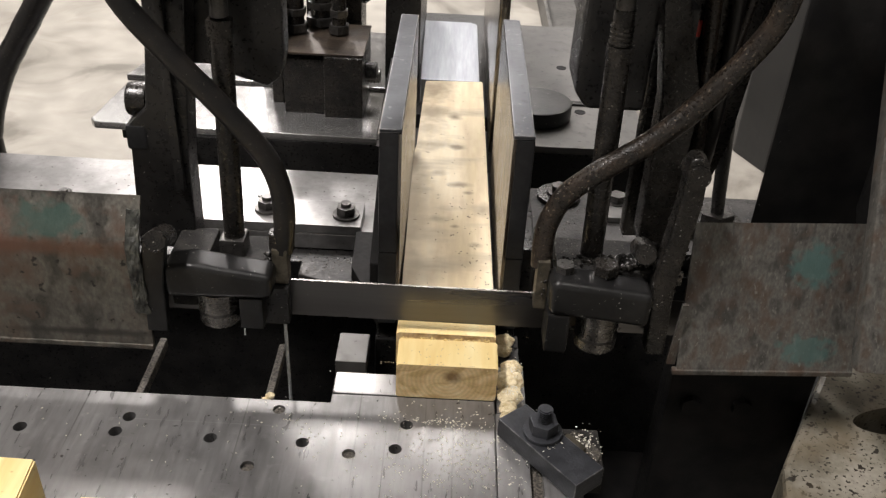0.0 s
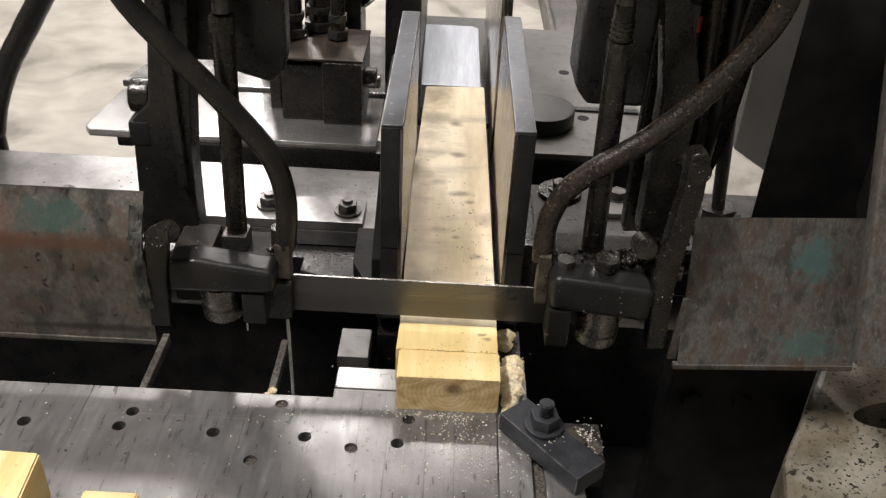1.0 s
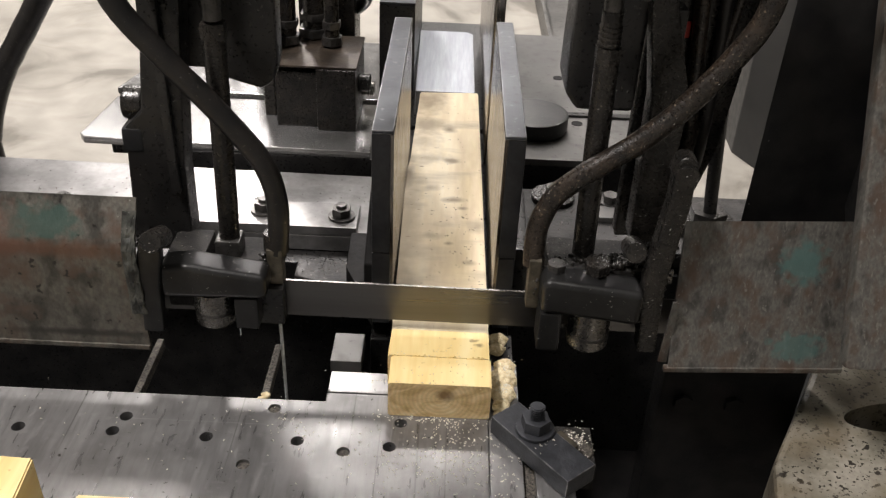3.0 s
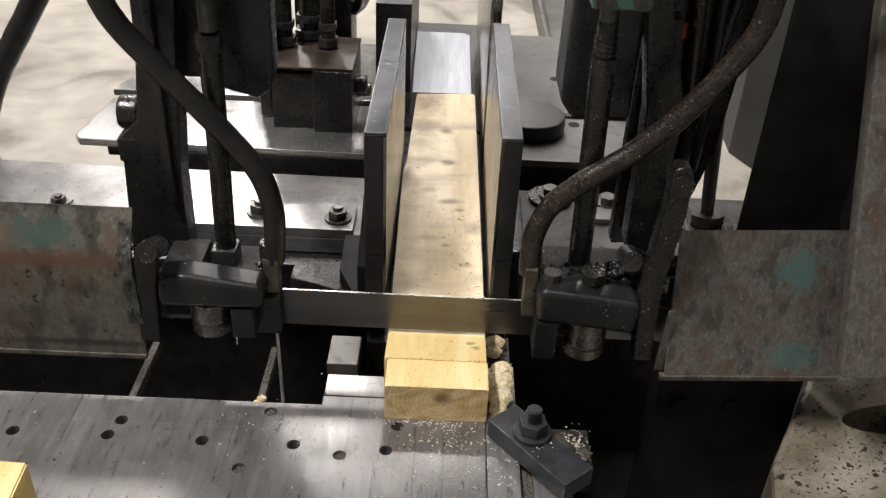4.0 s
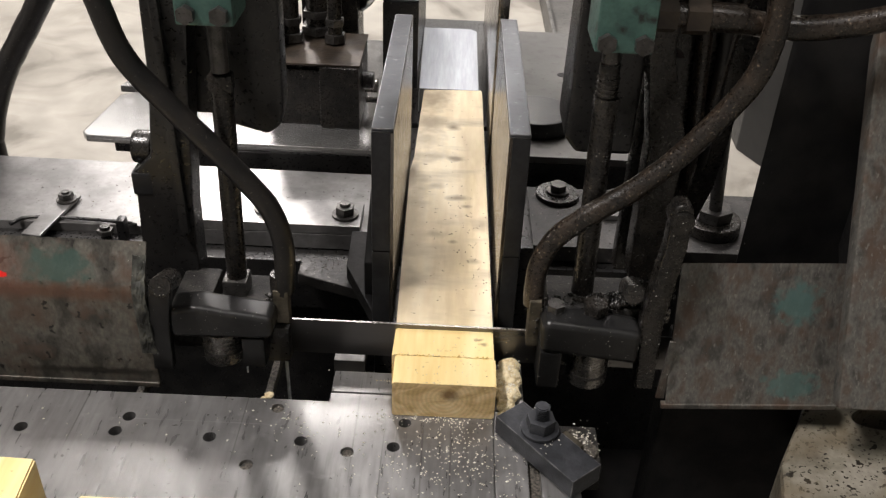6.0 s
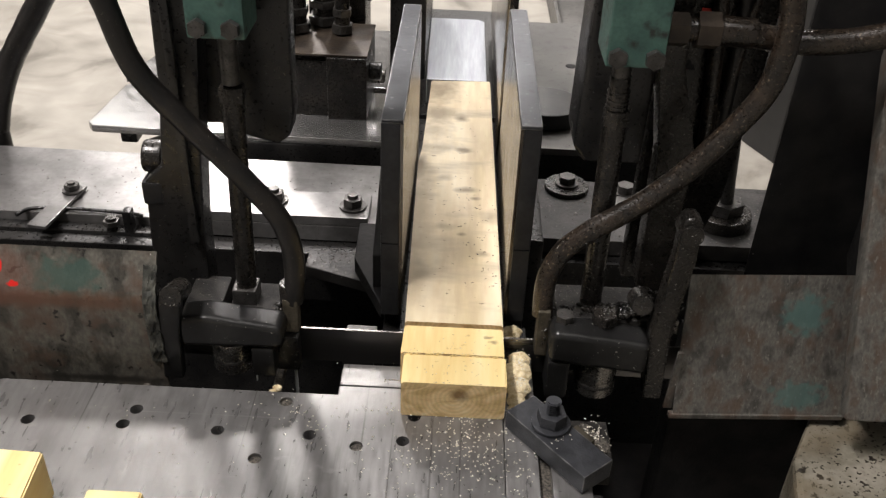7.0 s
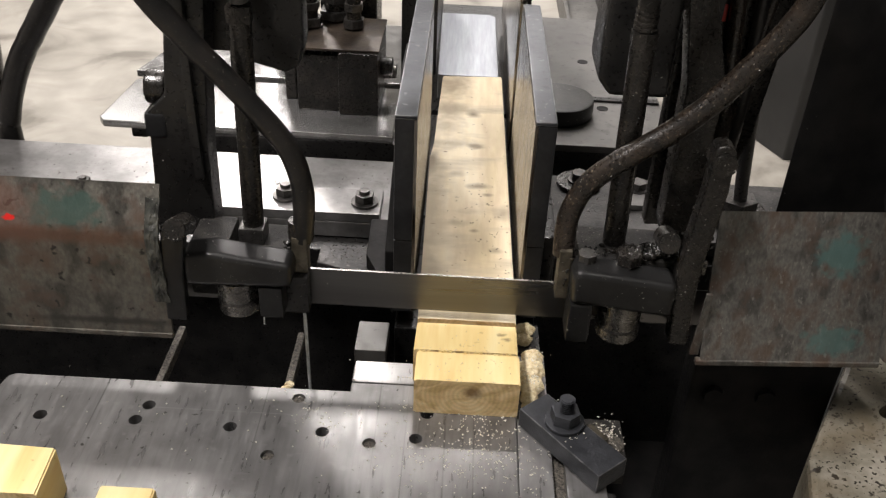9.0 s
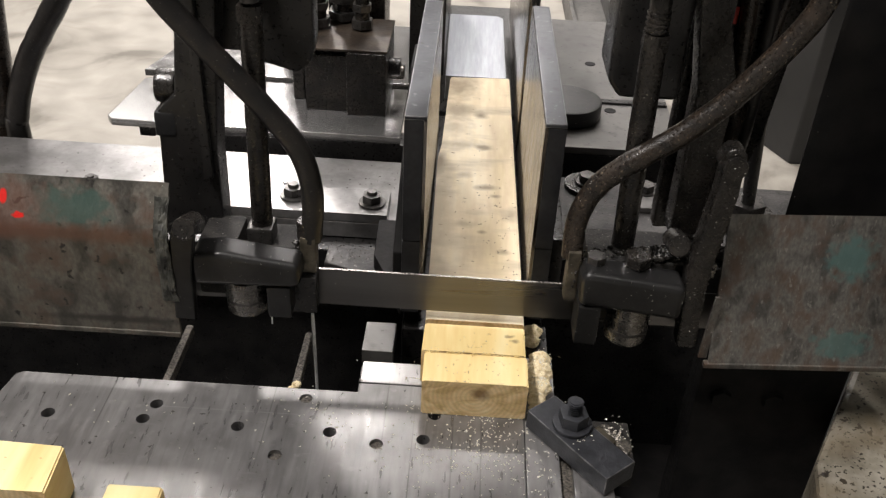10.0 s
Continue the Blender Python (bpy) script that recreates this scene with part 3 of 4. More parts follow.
part("knuckle", prism(B(), [(-0.362, 0.450), (-0.300, 0.450), (-0.300, 0.49), (-0.352, 0.49), (-0.370, 0.47)], -0.026, 0.002, "z", 0.004), OILY, carriage)
valve = part("valve_block", box(B(), -0.190, -0.132, 0.530, 0.640, 0.0203, 0.098, 0.003), GREASE, carriage, "oily square hydraulic valve block")
part("cover", box(B(), -0.134, -0.082, 0.520, 0.640, 0.0203, 0.106, 0.003), GREASE, valve)
part("cap_plate", box(B(), -0.191, -0.081, 0.524, 0.642, 0.1062, 0.1095, 0.0012), CAPBROWN, valve, "dark cap plate with a brown reflection painted in")
for vx, vy, vr, vh in ((-0.182, 0.60, 0.012, 0.16), (-0.122, 0.60, 0.010, 0.15), (-0.150, 0.635, 0.016, 0.13), (-0.20, 0.66, 0.014, 0.18)):
    fit_ = part("fitting", cyl(B(), (vx, vy, 0.111), (vx, vy, 0.111 + vh), vr, n=14, bevel=0.002), GREASE, valve)
    part("collar", hexnut(B(), (vx, vy, 0.112), vr * 1.5, 0.012), NUT, fit_)
    part("collar", hexnut(B(), (vx, vy, 0.135), vr * 1.35, 0.010), NUT, fit_)
part("manifold", box(B(), -0.178, -0.098, 0.668, 0.745, 0.0205, 0.175, 0.004), GREASE, carriage)
part("pump_body", cyl(B(), (-0.23, 0.735, 0.0205), (-0.23, 0.735, 0.17), 0.030, n=26, bevel=0.004), GREASE, carriage)
part("pipe", sweep(B(), [(-0.098, 0.70, 0.13), (-0.085, 0.69, 0.145), (-0.08, 0.66, 0.17), (-0.085, 0.64, 0.22), (-0.10, 0.63, 0.30)], 0.009), HOSE, carriage)
part("port", cyl(B(), (-0.082, 0.56, 0.075), (-0.066, 0.56, 0.075), 0.012, n=14, bevel=0.002), GREASE, valve)
part("port", cyl(B(), (-0.082, 0.60, 0.05), (-0.064, 0.60, 0.05), 0.010, n=14, bevel=0.002), CHROME, valve, "bright pipe stub")
part("upright", box(B(), -0.212, -0.196, 0.56, 0.60, 0.0205, 0.17, 0.003), GREASE, carriage)
part("rear_jaw", box(B(), -0.063, -0.012, 0.665, 0.95, 0.0205, 0.149, 0.002), OILY, carriage)
part("rear_jaw_cap", box(B(), -0.063, -0.012, 0.665, 0.95, 0.1495, 0.153, 0.001), JAWTOP, carriage)
part("rear_fixed_jaw", box(B(), 0.0905, 0.104, 0.478, 0.99, 0.0, 0.235, 0.002), JAWFACE, carriage, "streaky polished rear jaw")
part("side_plate", prism(B(), [(0.118, 0.466), (0.305, 0.466), (0.305, 0.935), (0.118, 0.935)], 0.010, 0.020, bevel=0.0015), PAINTED, carriage, "dusty grey steel side plate")
# dark strip laid on top in place of the slot's shaded opening
part("slot_dark_strip", box(B(), 0.200, 0.303, 0.600, 0.612, 0.0202, 0.0235, 0.0008), OILY, carriage)
disc = part("disc", cyl(B(), (0.158, 0.560, 0.0205), (0.158, 0.560, 0.044), 0.048, n=48, bevel=0.004), ARM, carriage, "round dark steel boss")
# near-black discs laid on the plate stand for the darkness of holes
for hx, hy in ((0.209, 0.744), (0.222, 0.58), (0.28, 0.70)):
    part("hole_dark_disc", cyl(B(), (hx, hy, 0.0195), (hx, hy, 0.0206), 0.008, n=18), PIT, carriage)
part("skid", box(B(), -0.030, 0.110, 0.636, 1.1, -0.075, -0.022, 0.002), OILY, carriage)

pusher = solid("push_bar", prism(B(), [(-0.008, 0.6305), (0.078, 0.6315), (0.076, 0.875), (0.066, 0.885), (-0.012, 0.885)], 0.0, 0.037, bevel=0.0015), BAR, "bright brushed steel push bar behind the board", "steel bar")

# ---- stop block on the table's corner ----
stop = thing("stop_block", "blackened steel stop block bolted on the table's corner", "stop block")
stop.matrix_basis = pose(0.1313, -0.0404, 0.0, 0, 0, -50)
part("bar", box(B(), -0.046, 0.046, -0.016, 0.016, 0.0003, 0.019, 0.0009, None, 1), [CLAMP, WORN_LIT], stop)
part("washer", cyl(B(), (-0.012, 0.003, 0.0192), (-0.012, 0.003, 0.0225), 0.0165, n=30, bevel=0.001), CLAMP, stop)
part("nut", hexnut(B(), (-0.012, 0.003, 0.0225), 0.0125, 0.011), CLAMP, stop)
stud = B()
cyl(stud, (-0.012, 0.003, 0.030), (-0.012, 0.003, 0.046), 0.0050, n=18)
for i in range(6):
    cyl(stud, (-0.012, 0.003, 0.0338 + i * 0.002), (-0.012, 0.003, 0.0352 + i * 0.002), 0.0052, 0.0064, n=18)
part("threaded_stud", stud, CLAMP, stop)
part("shim", box(B(), -0.004, 0.018, 0.0165, 0.027, 0.0003, 0.012, 0.002), BRASS, stop)

# ---- oil-spotted casting beside the sump ----
casting = thing("cream_casting", "cream painted casting spattered with black oil", "machine casting")
cover = part("cover", prism(B(), [(0.338, -0.041), (0.346, -0.005), (0.4249, 0.130), (0.440, 0.155), (0.90, 0.155), (0.90, -0.2), (0.30, -0.2)], -0.09, -0.03, bevel=0.006), CAST, casting)
cut = B()
cyl(cut, (0, 0, -0.12), (0, 0, 0.0), 1.0, n=32)
bmesh.ops.transform(cut, verts=cut.verts, matrix=Matrix.Translation((0.497, 0.062, 0)) @ Matrix.Rotation(0.12, 4, "Z") @ Matrix.Diagonal((0.068, 0.021, 1, 1)))
drilled(cover, cut)
# near-black sheet added under the slot so its opening reads as shade
part("slot_dark_backing", box(B(), 0.426, 0.569, 0.036, 0.088, -0.12, -0.0905), PIT, casting)

# ---- saw head: all of it sinks and rises as one ----
head = thing("saw_head", "black greasy bandsaw head with blade, guide arms and hoses", "saw head", (0, 0.075, 0.0))
HEAD_AT = Vector((0, 0.075, 0.0))


def hpart(name, bm, mat, parent=None, label="", smooth="round"):
    if parent is None or parent is head:
        bmesh.ops.transform(bm, verts=bm.verts, matrix=Matrix.Translation(-HEAD_AT))
        return part(name, bm, mat, head, label, smooth)
    bmesh.ops.transform(bm, verts=bm.verts, matrix=Matrix.Translation(-HEAD_AT))
    return part(name, bm, mat, parent, label, smooth)


bl = B()
prism(bl, [(-0.30, 0.050), (0.32, 0.047), (0.32, 0.0855), (-0.30, 0.0885)], 0.0745, 0.0757, "y")
blade = hpart("blade", bl, BLADE, None, "grey running bandsaw blade")
hpart("back_edge", prism(B(), [(-0.118, 0.0873), (0.125, 0.0863), (0.125, 0.0868), (-0.118, 0.0879)], 0.0740, 0.0762, "y"), CHROME, blade, "bright polished back edge")

# left guide arm
arm = hpart("guide_arm", prism(B(), [(-0.200, 0.086), (-0.112, 0.088), (-0.108, 0.094), (-0.109, 0.112), (-0.150, 0.117), (-0.175, 0.121), (-0.200, 0.117)], 0.041, 0.070, "y", 0.006, -1, 4), ARM)
hpart("roller", cyl(B(), (-0.159, 0.062, 0.052), (-0.159, 0.062, 0.086), 0.0185, n=30, bevel=0.002), CHROME, arm, "bright steel guide roller")
hpart("roller_groove", cyl(B(), (-0.159, 0.062, 0.064), (-0.159, 0.062, 0.067), 0.0188, n=30), NUT, arm)
hpart("foot", box(B(), -0.138, -0.117, 0.042, 0.070, 0.055, 0.0875, 0.003), ARM, arm)
hpart("side_plate", prism(B(), [(-0.219, 0.050), (-0.201, 0.050), (-0.199, 0.10), (-0.194, 0.135), (-0.199, 0.145), (-0.211, 0.145), (-0.215, 0.13)], 0.039, 0.05, "y", 0.002), ARM, arm)
hpart("pivot_bolt", cyl(B(), (-0.198, 0.030, 0.150), (-0.198, 0.06, 0.138), 0.0095, n=22, bevel=0.0015), GREASE, arm)
hpart("clevis", box(B(), -0.205, -0.170, 0.071, 0.125, 0.055, 0.106, 0.004), SLUDGE, arm)
hpart("nozzle", box(B(), -0.112, -0.098, 0.066, 0.080, 0.088, 0.124, 0.002), BRASS, arm, "worn brass-coloured blade guide insert")
hpart("nozzle_tip", box(B(), -0.121, -0.098, 0.060, 0.073, 0.048, 0.087, 0.002), OILY, arm)
hpart("bridge", box(B(), -0.165, -0.105, 0.0705, 0.125, 0.08, 0.1, 0.003), SLUDGE, arm)
# left column and rods
column = hpart("left_column", prism(B(), [(-0.245, 0.082), (-0.191, 0.090), (-0.190, 0.17), (-0.183, 0.261), (-0.175, 0.35), (-0.168, 0.62), (-0.205, 0.62), (-0.214, 0.293), (-0.222, 0.226), (-0.238, 0.210)], 0.118, 0.148, "y", 0.003), OILY)
hpart("column_rib", box(B(), -0.205, -0.167, 0.1485, 0.1755, 0.255, 0.62, 0.003), OILY, column)
hpart("rail", box(B(), -0.202, -0.194, 0.110, 0.1175, 0.15, 0.62, 0.002), OILY, column)
hpart("lug", cyl(B(), (-0.242, 0.14, 0.224), (-0.224, 0.14, 0.224), 0.015, n=20, bevel=0.003), GREASE, column)
hpart("flank_lug", box(B(), -0.2415, -0.223, 0.117, 0.16, 0.186, 0.209, 0.003), JAW, column)
rod = hpart("left_rod", cyl(B(), (-0.151, 0.1, 0.112), (-0.147, 0.1, 0.300), 0.0092, n=20), GREASE)
hpart("rod_foot", box(B(), -0.163, -0.140, 0.088, 0.112, 0.098, 0.116, 0.003), NUT, rod)
hpart("hex", hexnut(B(), (-0.147, 0.1, 0.300), 0.0110, 0.014), GREASE, rod)
hpart("piston_rod", cyl(B(), (-0.147, 0.1, 0.316), (-0.147, 0.1, 0.362), 0.0075, n=16), NUT, rod)
block = hpart("left_cylinder_block", box(B(), -0.172, -0.127, 0.078, 0.125, 0.360, 0.52, 0.003), GREEN, None, "green painted hydraulic cylinder block")
for bx in (-0.162, -0.137):
    hpart("bolt", hexnut(B(), (bx, 0.078, 0.370), 0.0075, 0.007, (0, -1, 0)), NUT, block)
hpart("left_slide_block", prism(B(), [(-0.152, 0.252), (-0.120, 0.243), (-0.109, 0.252), (-0.105, 0.270), (-0.102, 0.62), (-0.152, 0.62)], 0.135, 0.162, "y", 0.004), OILY)
# dark slab added behind the rods so the gap there stays dark
hpart("rod_dark_backing", prism(B(), [(-0.196, 0.262), (-0.118, 0.240), (-0.112, 0.62), (-0.196, 0.62)], 0.176, 0.190, "y", 0.003), OILY)

# right guide arm
arm = hpart("guide_arm", prism(B(), [(0.128, 0.088), (0.215, 0.078), (0.216, 0.112), (0.160, 0.119), (0.132, 0.122), (0.127, 0.116)], 0.041, 0.072, "y", 0.0065, -1, 4), ARM)
hpart("roller", cyl(B(), (0.1755, 0.062, 0.045), (0.1755, 0.062, 0.086), 0.0188, n=30, bevel=0.002), CHROME, arm, "bright steel guide roller")
hpart("roller_groove", cyl(B(), (0.1755, 0.062, 0.056), (0.1755, 0.062, 0.059), 0.0192, n=30), NUT, arm)
hpart("foot", box(B(), 0.128, 0.148, 0.042, 0.072, 0.046, 0.0875, 0.003), ARM, arm)
hpart("small_bolt", hexnut(B(), (0.140, 0.062, 0.121), 0.0085, 0.007), NUT, arm)
hpart("large_bolt", hexnut(B(), (0.176, 0.066, 0.118), 0.0115, 0.010), GREASE, arm)
hpart("bridge", box(B(), 0.135, 0.225, 0.073, 0.125, 0.085, 0.116, 0.004), SLUDGE, arm)
hpart("nozzle", box(B(), 0.117, 0.128, 0.062, 0.079, 0.078, 0.128, 0.002), BRASS, arm, "worn brass-coloured blade guide insert")
hpart("lever", prism(B(), [(0.219, 0.045), (0.236, 0.045), (0.233, 0.12), (0.240, 0.20), (0.239, 0.236), (0.234, 0.241), (0.226, 0.241), (0.222, 0.236), (0.222, 0.20), (0.214, 0.12)], 0.047, 0.066, "y", 0.003), GREASE, arm)
hpart("lever_knob", cyl(B(), (0.231, 0.044, 0.225), (0.231, 0.07, 0.225), 0.010, n=18, bevel=0.002), GREASE, arm)
hpart("clevis_bolt", cyl(B(), (0.205, 0.055, 0.146), (0.205, 0.08, 0.138), 0.0095, n=20, bevel=0.002), GREASE, arm)
hpart("stay", prism(B(), [(0.215, 0.11), (0.240, 0.11), (0.246, 0.25), (0.222, 0.333), (0.216, 0.62), (0.195, 0.62), (0.200, 0.333), (0.213, 0.25)], 0.13, 0.16, "y", 0.003), GREASE)
rod = hpart("right_rod", cyl(B(), (0.168, 0.1, 0.112), (0.1645, 0.1, 0.300), 0.0100, n=20), GREASE)
hpart("hex", hexnut(B(), (0.1645, 0.1, 0.296), 0.0112, 0.013), GREASE, rod)
hpart("piston_rod", cyl(B(), (0.164, 0.1, 0.311), (0.1635, 0.1, 0.362), 0.0075, n=16), NUT, rod)
coil = B()
for i in range(4):
    cyl(coil, (0.1640, 0.1, 0.311 + i * 0.0042), (0.1640, 0.1, 0.3135 + i * 0.0042), 0.0093, n=18, bevel=0.0008)
cyl(coil, (0.1640, 0.1, 0.310), (0.1638, 0.1, 0.338), 0.0084, n=18)
hpart("thread", coil, GREASE, rod, "greasy coarse thread")
block = hpart("right_cylinder_block", box(B(), 0.146, 0.191, 0.078, 0.128, 0.353, 0.52, 0.003), GREEN, None, "green painted hydraulic cylinder block")
for bx in (0.1545, 0.1825):
    hpart("bolt", hexnut(B(), (bx, 0.078, 0.362), 0.0078, 0.007, (0, -1, 0)), NUT, block)
pipe = hpart("cross_pipe", sweep(B(), [(0.194, 0.105, 0.376), (0.24, 0.104, 0.377), (0.30, 0.10, 0.372), (0.36, 0.09, 0.385), (0.44, 0.08, 0.42)], 0.0098, wob=0.05), HOSEB, None, "brown stained cross pipe")
hpart("coupling", hexnut(B(), (0.194, 0.105, 0.376), 0.0135, 0.016, (1, 0, 0)), CAPBROWN, pipe)
hpart("coupling", hexnut(B(), (0.216, 0.1045, 0.3765), 0.0148, 0.018, (1, 0, 0)), CAPBROWN, pipe)
hpart("collar", cyl(B(), (0.234, 0.104, 0.377), (0.262, 0.103, 0.376), 0.0115, n=18, bevel=0.002), HOSEB, pipe)
hpart("slide_block", prism(B(), [(0.153, 0.231), (0.203, 0.231), (0.206, 0.62), (0.146, 0.62), (0.141, 0.247)], 0.150, 0.21, "y", 0.005), OILY)
hpart("rear_stay", box(B(), 0.222, 0.240, 0.165, 0.19, 0.09, 0.32, 0.003), OILY)
# one dark block added to fill the area of several bars and cables
hpart("rear_dark_filler", prism(B(), [(0.214, 0.075), (0.276, 0.080), (0.284, 0.122), (0.299, 0.177), (0.309, 0.300), (0.318, 0.62), (0.214, 0.62)], 0.195, 0.215, "y", 0.004), GREASE)

# unseen upper frame, inferred above the work and made tall to block rear lamps
hpart("crossbeam", box(B(), -0.28, 0.30, 0.290, 0.350, 0.395, 0.86, 0.006), OILY, None, "unseen black crossbeam of the saw frame, tall to block light")

# guards
gl = hpart("left_blade_guard", prism(B(), [(0.040, 0.033), (0.043, 0.033), (0.043, 0.131), (0.048, 0.143), (0.065, 0.171), (0.063, 0.173), (0.045, 0.1445), (0.040, 0.133)], -0.75, -0.216, "x"), RUST_LEFT, None, "bent rusty sheet guard with flaking green paint")
blotch(RUST_LEFT, (0.045, 0.09, 0.075), (-0.294, -0.02, 0.150), (0.030, 0.05, 0.014), 0.25, 75, 1.1, 0.75)
blotch(RUST_LEFT, (0.14, 0.07, 0.045), (-0.32, -0.03, 0.132), (0.11, 0.05, 0.007), 0.5, 90, 1.0, 0.75)
blotch(RUST_LEFT, (0.15, 0.07, 0.05), (-0.345, -0.02, 0.145), (0.03, 0.05, 0.020), 0.4, 80, 0.8, 0.5)
blotch(RUST_LEFT, (0.75, 0.02, 0.015), (-0.352, -0.01, 0.157), (0.0032, 0.04, 0.0055), 0.15, 150, 0.25, 1.0)
blotch(RUST_LEFT, (0.75, 0.02, 0.015), (-0.339, -0.02, 0.1445), (0.005, 0.04, 0.0025), 0.2, 300, 0.6, 1.0)
blotch(RUST_LEFT, (0.03, 0.027, 0.023), (-0.27, -0.03, 0.045), (0.06, 0.03, 0.004), 0.4, 60, 0.6, 0.8)
torn = B()
grid = []
for i in range(30):
    z = 0.070 + 0.094 * i / 29
    y = 0.0392 + max(0.0, z - 0.136) * 0.6
    grid.append([])
    for k in range(9):
        x = -0.2265 + 0.0015 * k + (0.004 * noise.noise(Vector((7, z * 50, 1))) + 0.0012 * noise.noise(Vector((3, z * 330, 1)))) * k / 8
        lift = (0.0040 * noise.noise(Vector((x * 90, 2, z * 48))) + 0.0012 * noise.noise(Vector((x * 420, 5, z * 260))) - 0.0012) * min(1, k / 3)
        grid[-1].append(torn.verts.new((x, y + min(lift, 0.004) - 0.0006 * (k > 0), z)))
for lo, hi in zip(grid, grid[1:]):
    for k in range(8):
        torn.faces.new((lo[k], lo[k + 1], hi[k + 1], hi[k]))
sheet = hpart("torn_end", torn, FLAKE, gl, "crumpled torn sheet end with flaking paint", False)
thick = sheet.modifiers.new("thickness", "SOLIDIFY")
thick.thickness, thick.offset = 0.0012, 0.0
hpart("guard_lip", box(B(), -0.75, -0.216, 0.0385, 0.0445, 0.029, 0.034, 0.001), RUST_LEFT, gl)
LEAN = Matrix(((1, 0, 0, 0), (0, 1, 0, 0), (0.052, 0, 1, -0.0118), (0, 0, 0, 1)))


def leaned(bm):
    bmesh.ops.transform(bm, verts=bm.verts, matrix=LEAN)
    return bm


gr = hpart("right_blade_guard", leaned(prism(B(), [(0.037, 0.036), (0.040, 0.036), (0.063, 0.1015), (0.077, 0.163), (0.0755, 0.1665), (0.060, 0.1025)], 0.247, 0.400, "x")), RUST_RIGHT, None, "scraped grey sheet guard with teal paint remnants")
blotch(RUST_RIGHT, (0.075, 0.155, 0.145), (0.351, 0.0, 0.136), (0.017, 0.08, 0.017), 0.3, 110, 1.1, 0.75)
blotch(RUST_RIGHT, (0.075, 0.155, 0.145), (0.357, -0.03, 0.063), (0.020, 0.08, 0.012), 0.3, 130, 1.2, 0.65)
hpart("guard_tab", prism(B(), [(0.240, 0.036), (0.2475, 0.036), (0.2475, 0.1015), (0.2425, 0.1015)], 0.047, 0.050, "y"), RUST_RIGHT, gr)
hpart("guard_lip", leaned(box(B(), 0.243, 0.400, 0.0355, 0.042, 0.0325, 0.0375, 0.001)), RUST_RIGHT, gr)
hpart("rivet", box(B(), 0.236, 0.243, 0.066, 0.070, 0.108, 0.122, 0.001), CHROME, gr, "bright metal tab")
hpart("wheel_housing", prism(B(), [(0.312, 0.13), (0.66, 0.13), (0.66, 0.30), (0.42, 0.30)], 0.12, 0.62, "z", 0.006), PIT, None, "black wheel housing")
door = hpart("housing_door", prism(B(), [(-0.010, 0.083), (0.006, 0.079), (0.186, 0.462), (0.170, 0.468)], 0.376, 0.66, "x", 0.004), RUST_RIGHT, None, "scraped grey housing door leaning back")
# near-black return added to shade the right end of the guard
hpart("door_shade_return", prism(B(), [(0.0, 0.079), (0.045, 0.065), (0.128, 0.16), (0.128, 0.335)], 0.402, 0.408, "x"), PIT, door)

# hoses that run to the blade guides
hose = hpart("left_hose", sweep(B(), [(-0.254, 0.070, 0.460), (-0.231, 0.073, 0.396), (-0.214, 0.074, 0.336), (-0.179, 0.075, 0.290), (-0.156, 0.076, 0.263), (-0.131, 0.076, 0.233), (-0.111, 0.076, 0.205), (-0.102, 0.076, 0.176), (-0.1005, 0.075, 0.146), (-0.1035, 0.075, 0.118)], 0.0094, 14, 6, 0.03), HOSE, None, "black rubber coolant hose")
hpart("ferrule", cyl(B(), (-0.1045, 0.077, 0.118), (-0.1045, 0.079, 0.135), 0.0112, n=18, bevel=0.001), GREASE, hose)
hose = hpart("right_hose", sweep(B(), [(0.262, 0.080, 0.470), (0.272, 0.080, 0.430), (0.279, 0.080, 0.390), (0.2775, 0.080, 0.357), (0.2720, 0.080, 0.336), (0.2590, 0.080, 0.313), (0.2405, 0.080, 0.286), (0.2220, 0.080, 0.2625), (0.1975, 0.080, 0.2375), (0.1745, 0.080, 0.2195), (0.1535, 0.080, 0.203), (0.1340, 0.080, 0.183), (0.1235, 0.079, 0.158), (0.1210, 0.076, 0.137), (0.1215, 0.073, 0.118)], 0.0094, 14, 6, 0.04), HOSEB, None, "brown stained rubber coolant hose")
hpart("coolant_stream", sweep(B(), [(-0.1045, 0.070, 0.060), (-0.1035, 0.068, 0.01), (-0.1025, 0.067, -0.10), (-0.1025, 0.067, -0.29)], 0.0016, 8, 4, 0.2), WATER, None, "thin milky stream of coolant")

hpart("coolant_stream", sweep(B(), [(-0.1375, 0.055, 0.054), (-0.1375, 0.055, 0.048), (-0.1378, 0.055, 0.038)], 0.0009, 8, 4, 0.2), WATER, None, "thin milky drip of coolant")

# clotted grease along edges and ledges: from, to, how many, largest radius, spread
lumps = B()
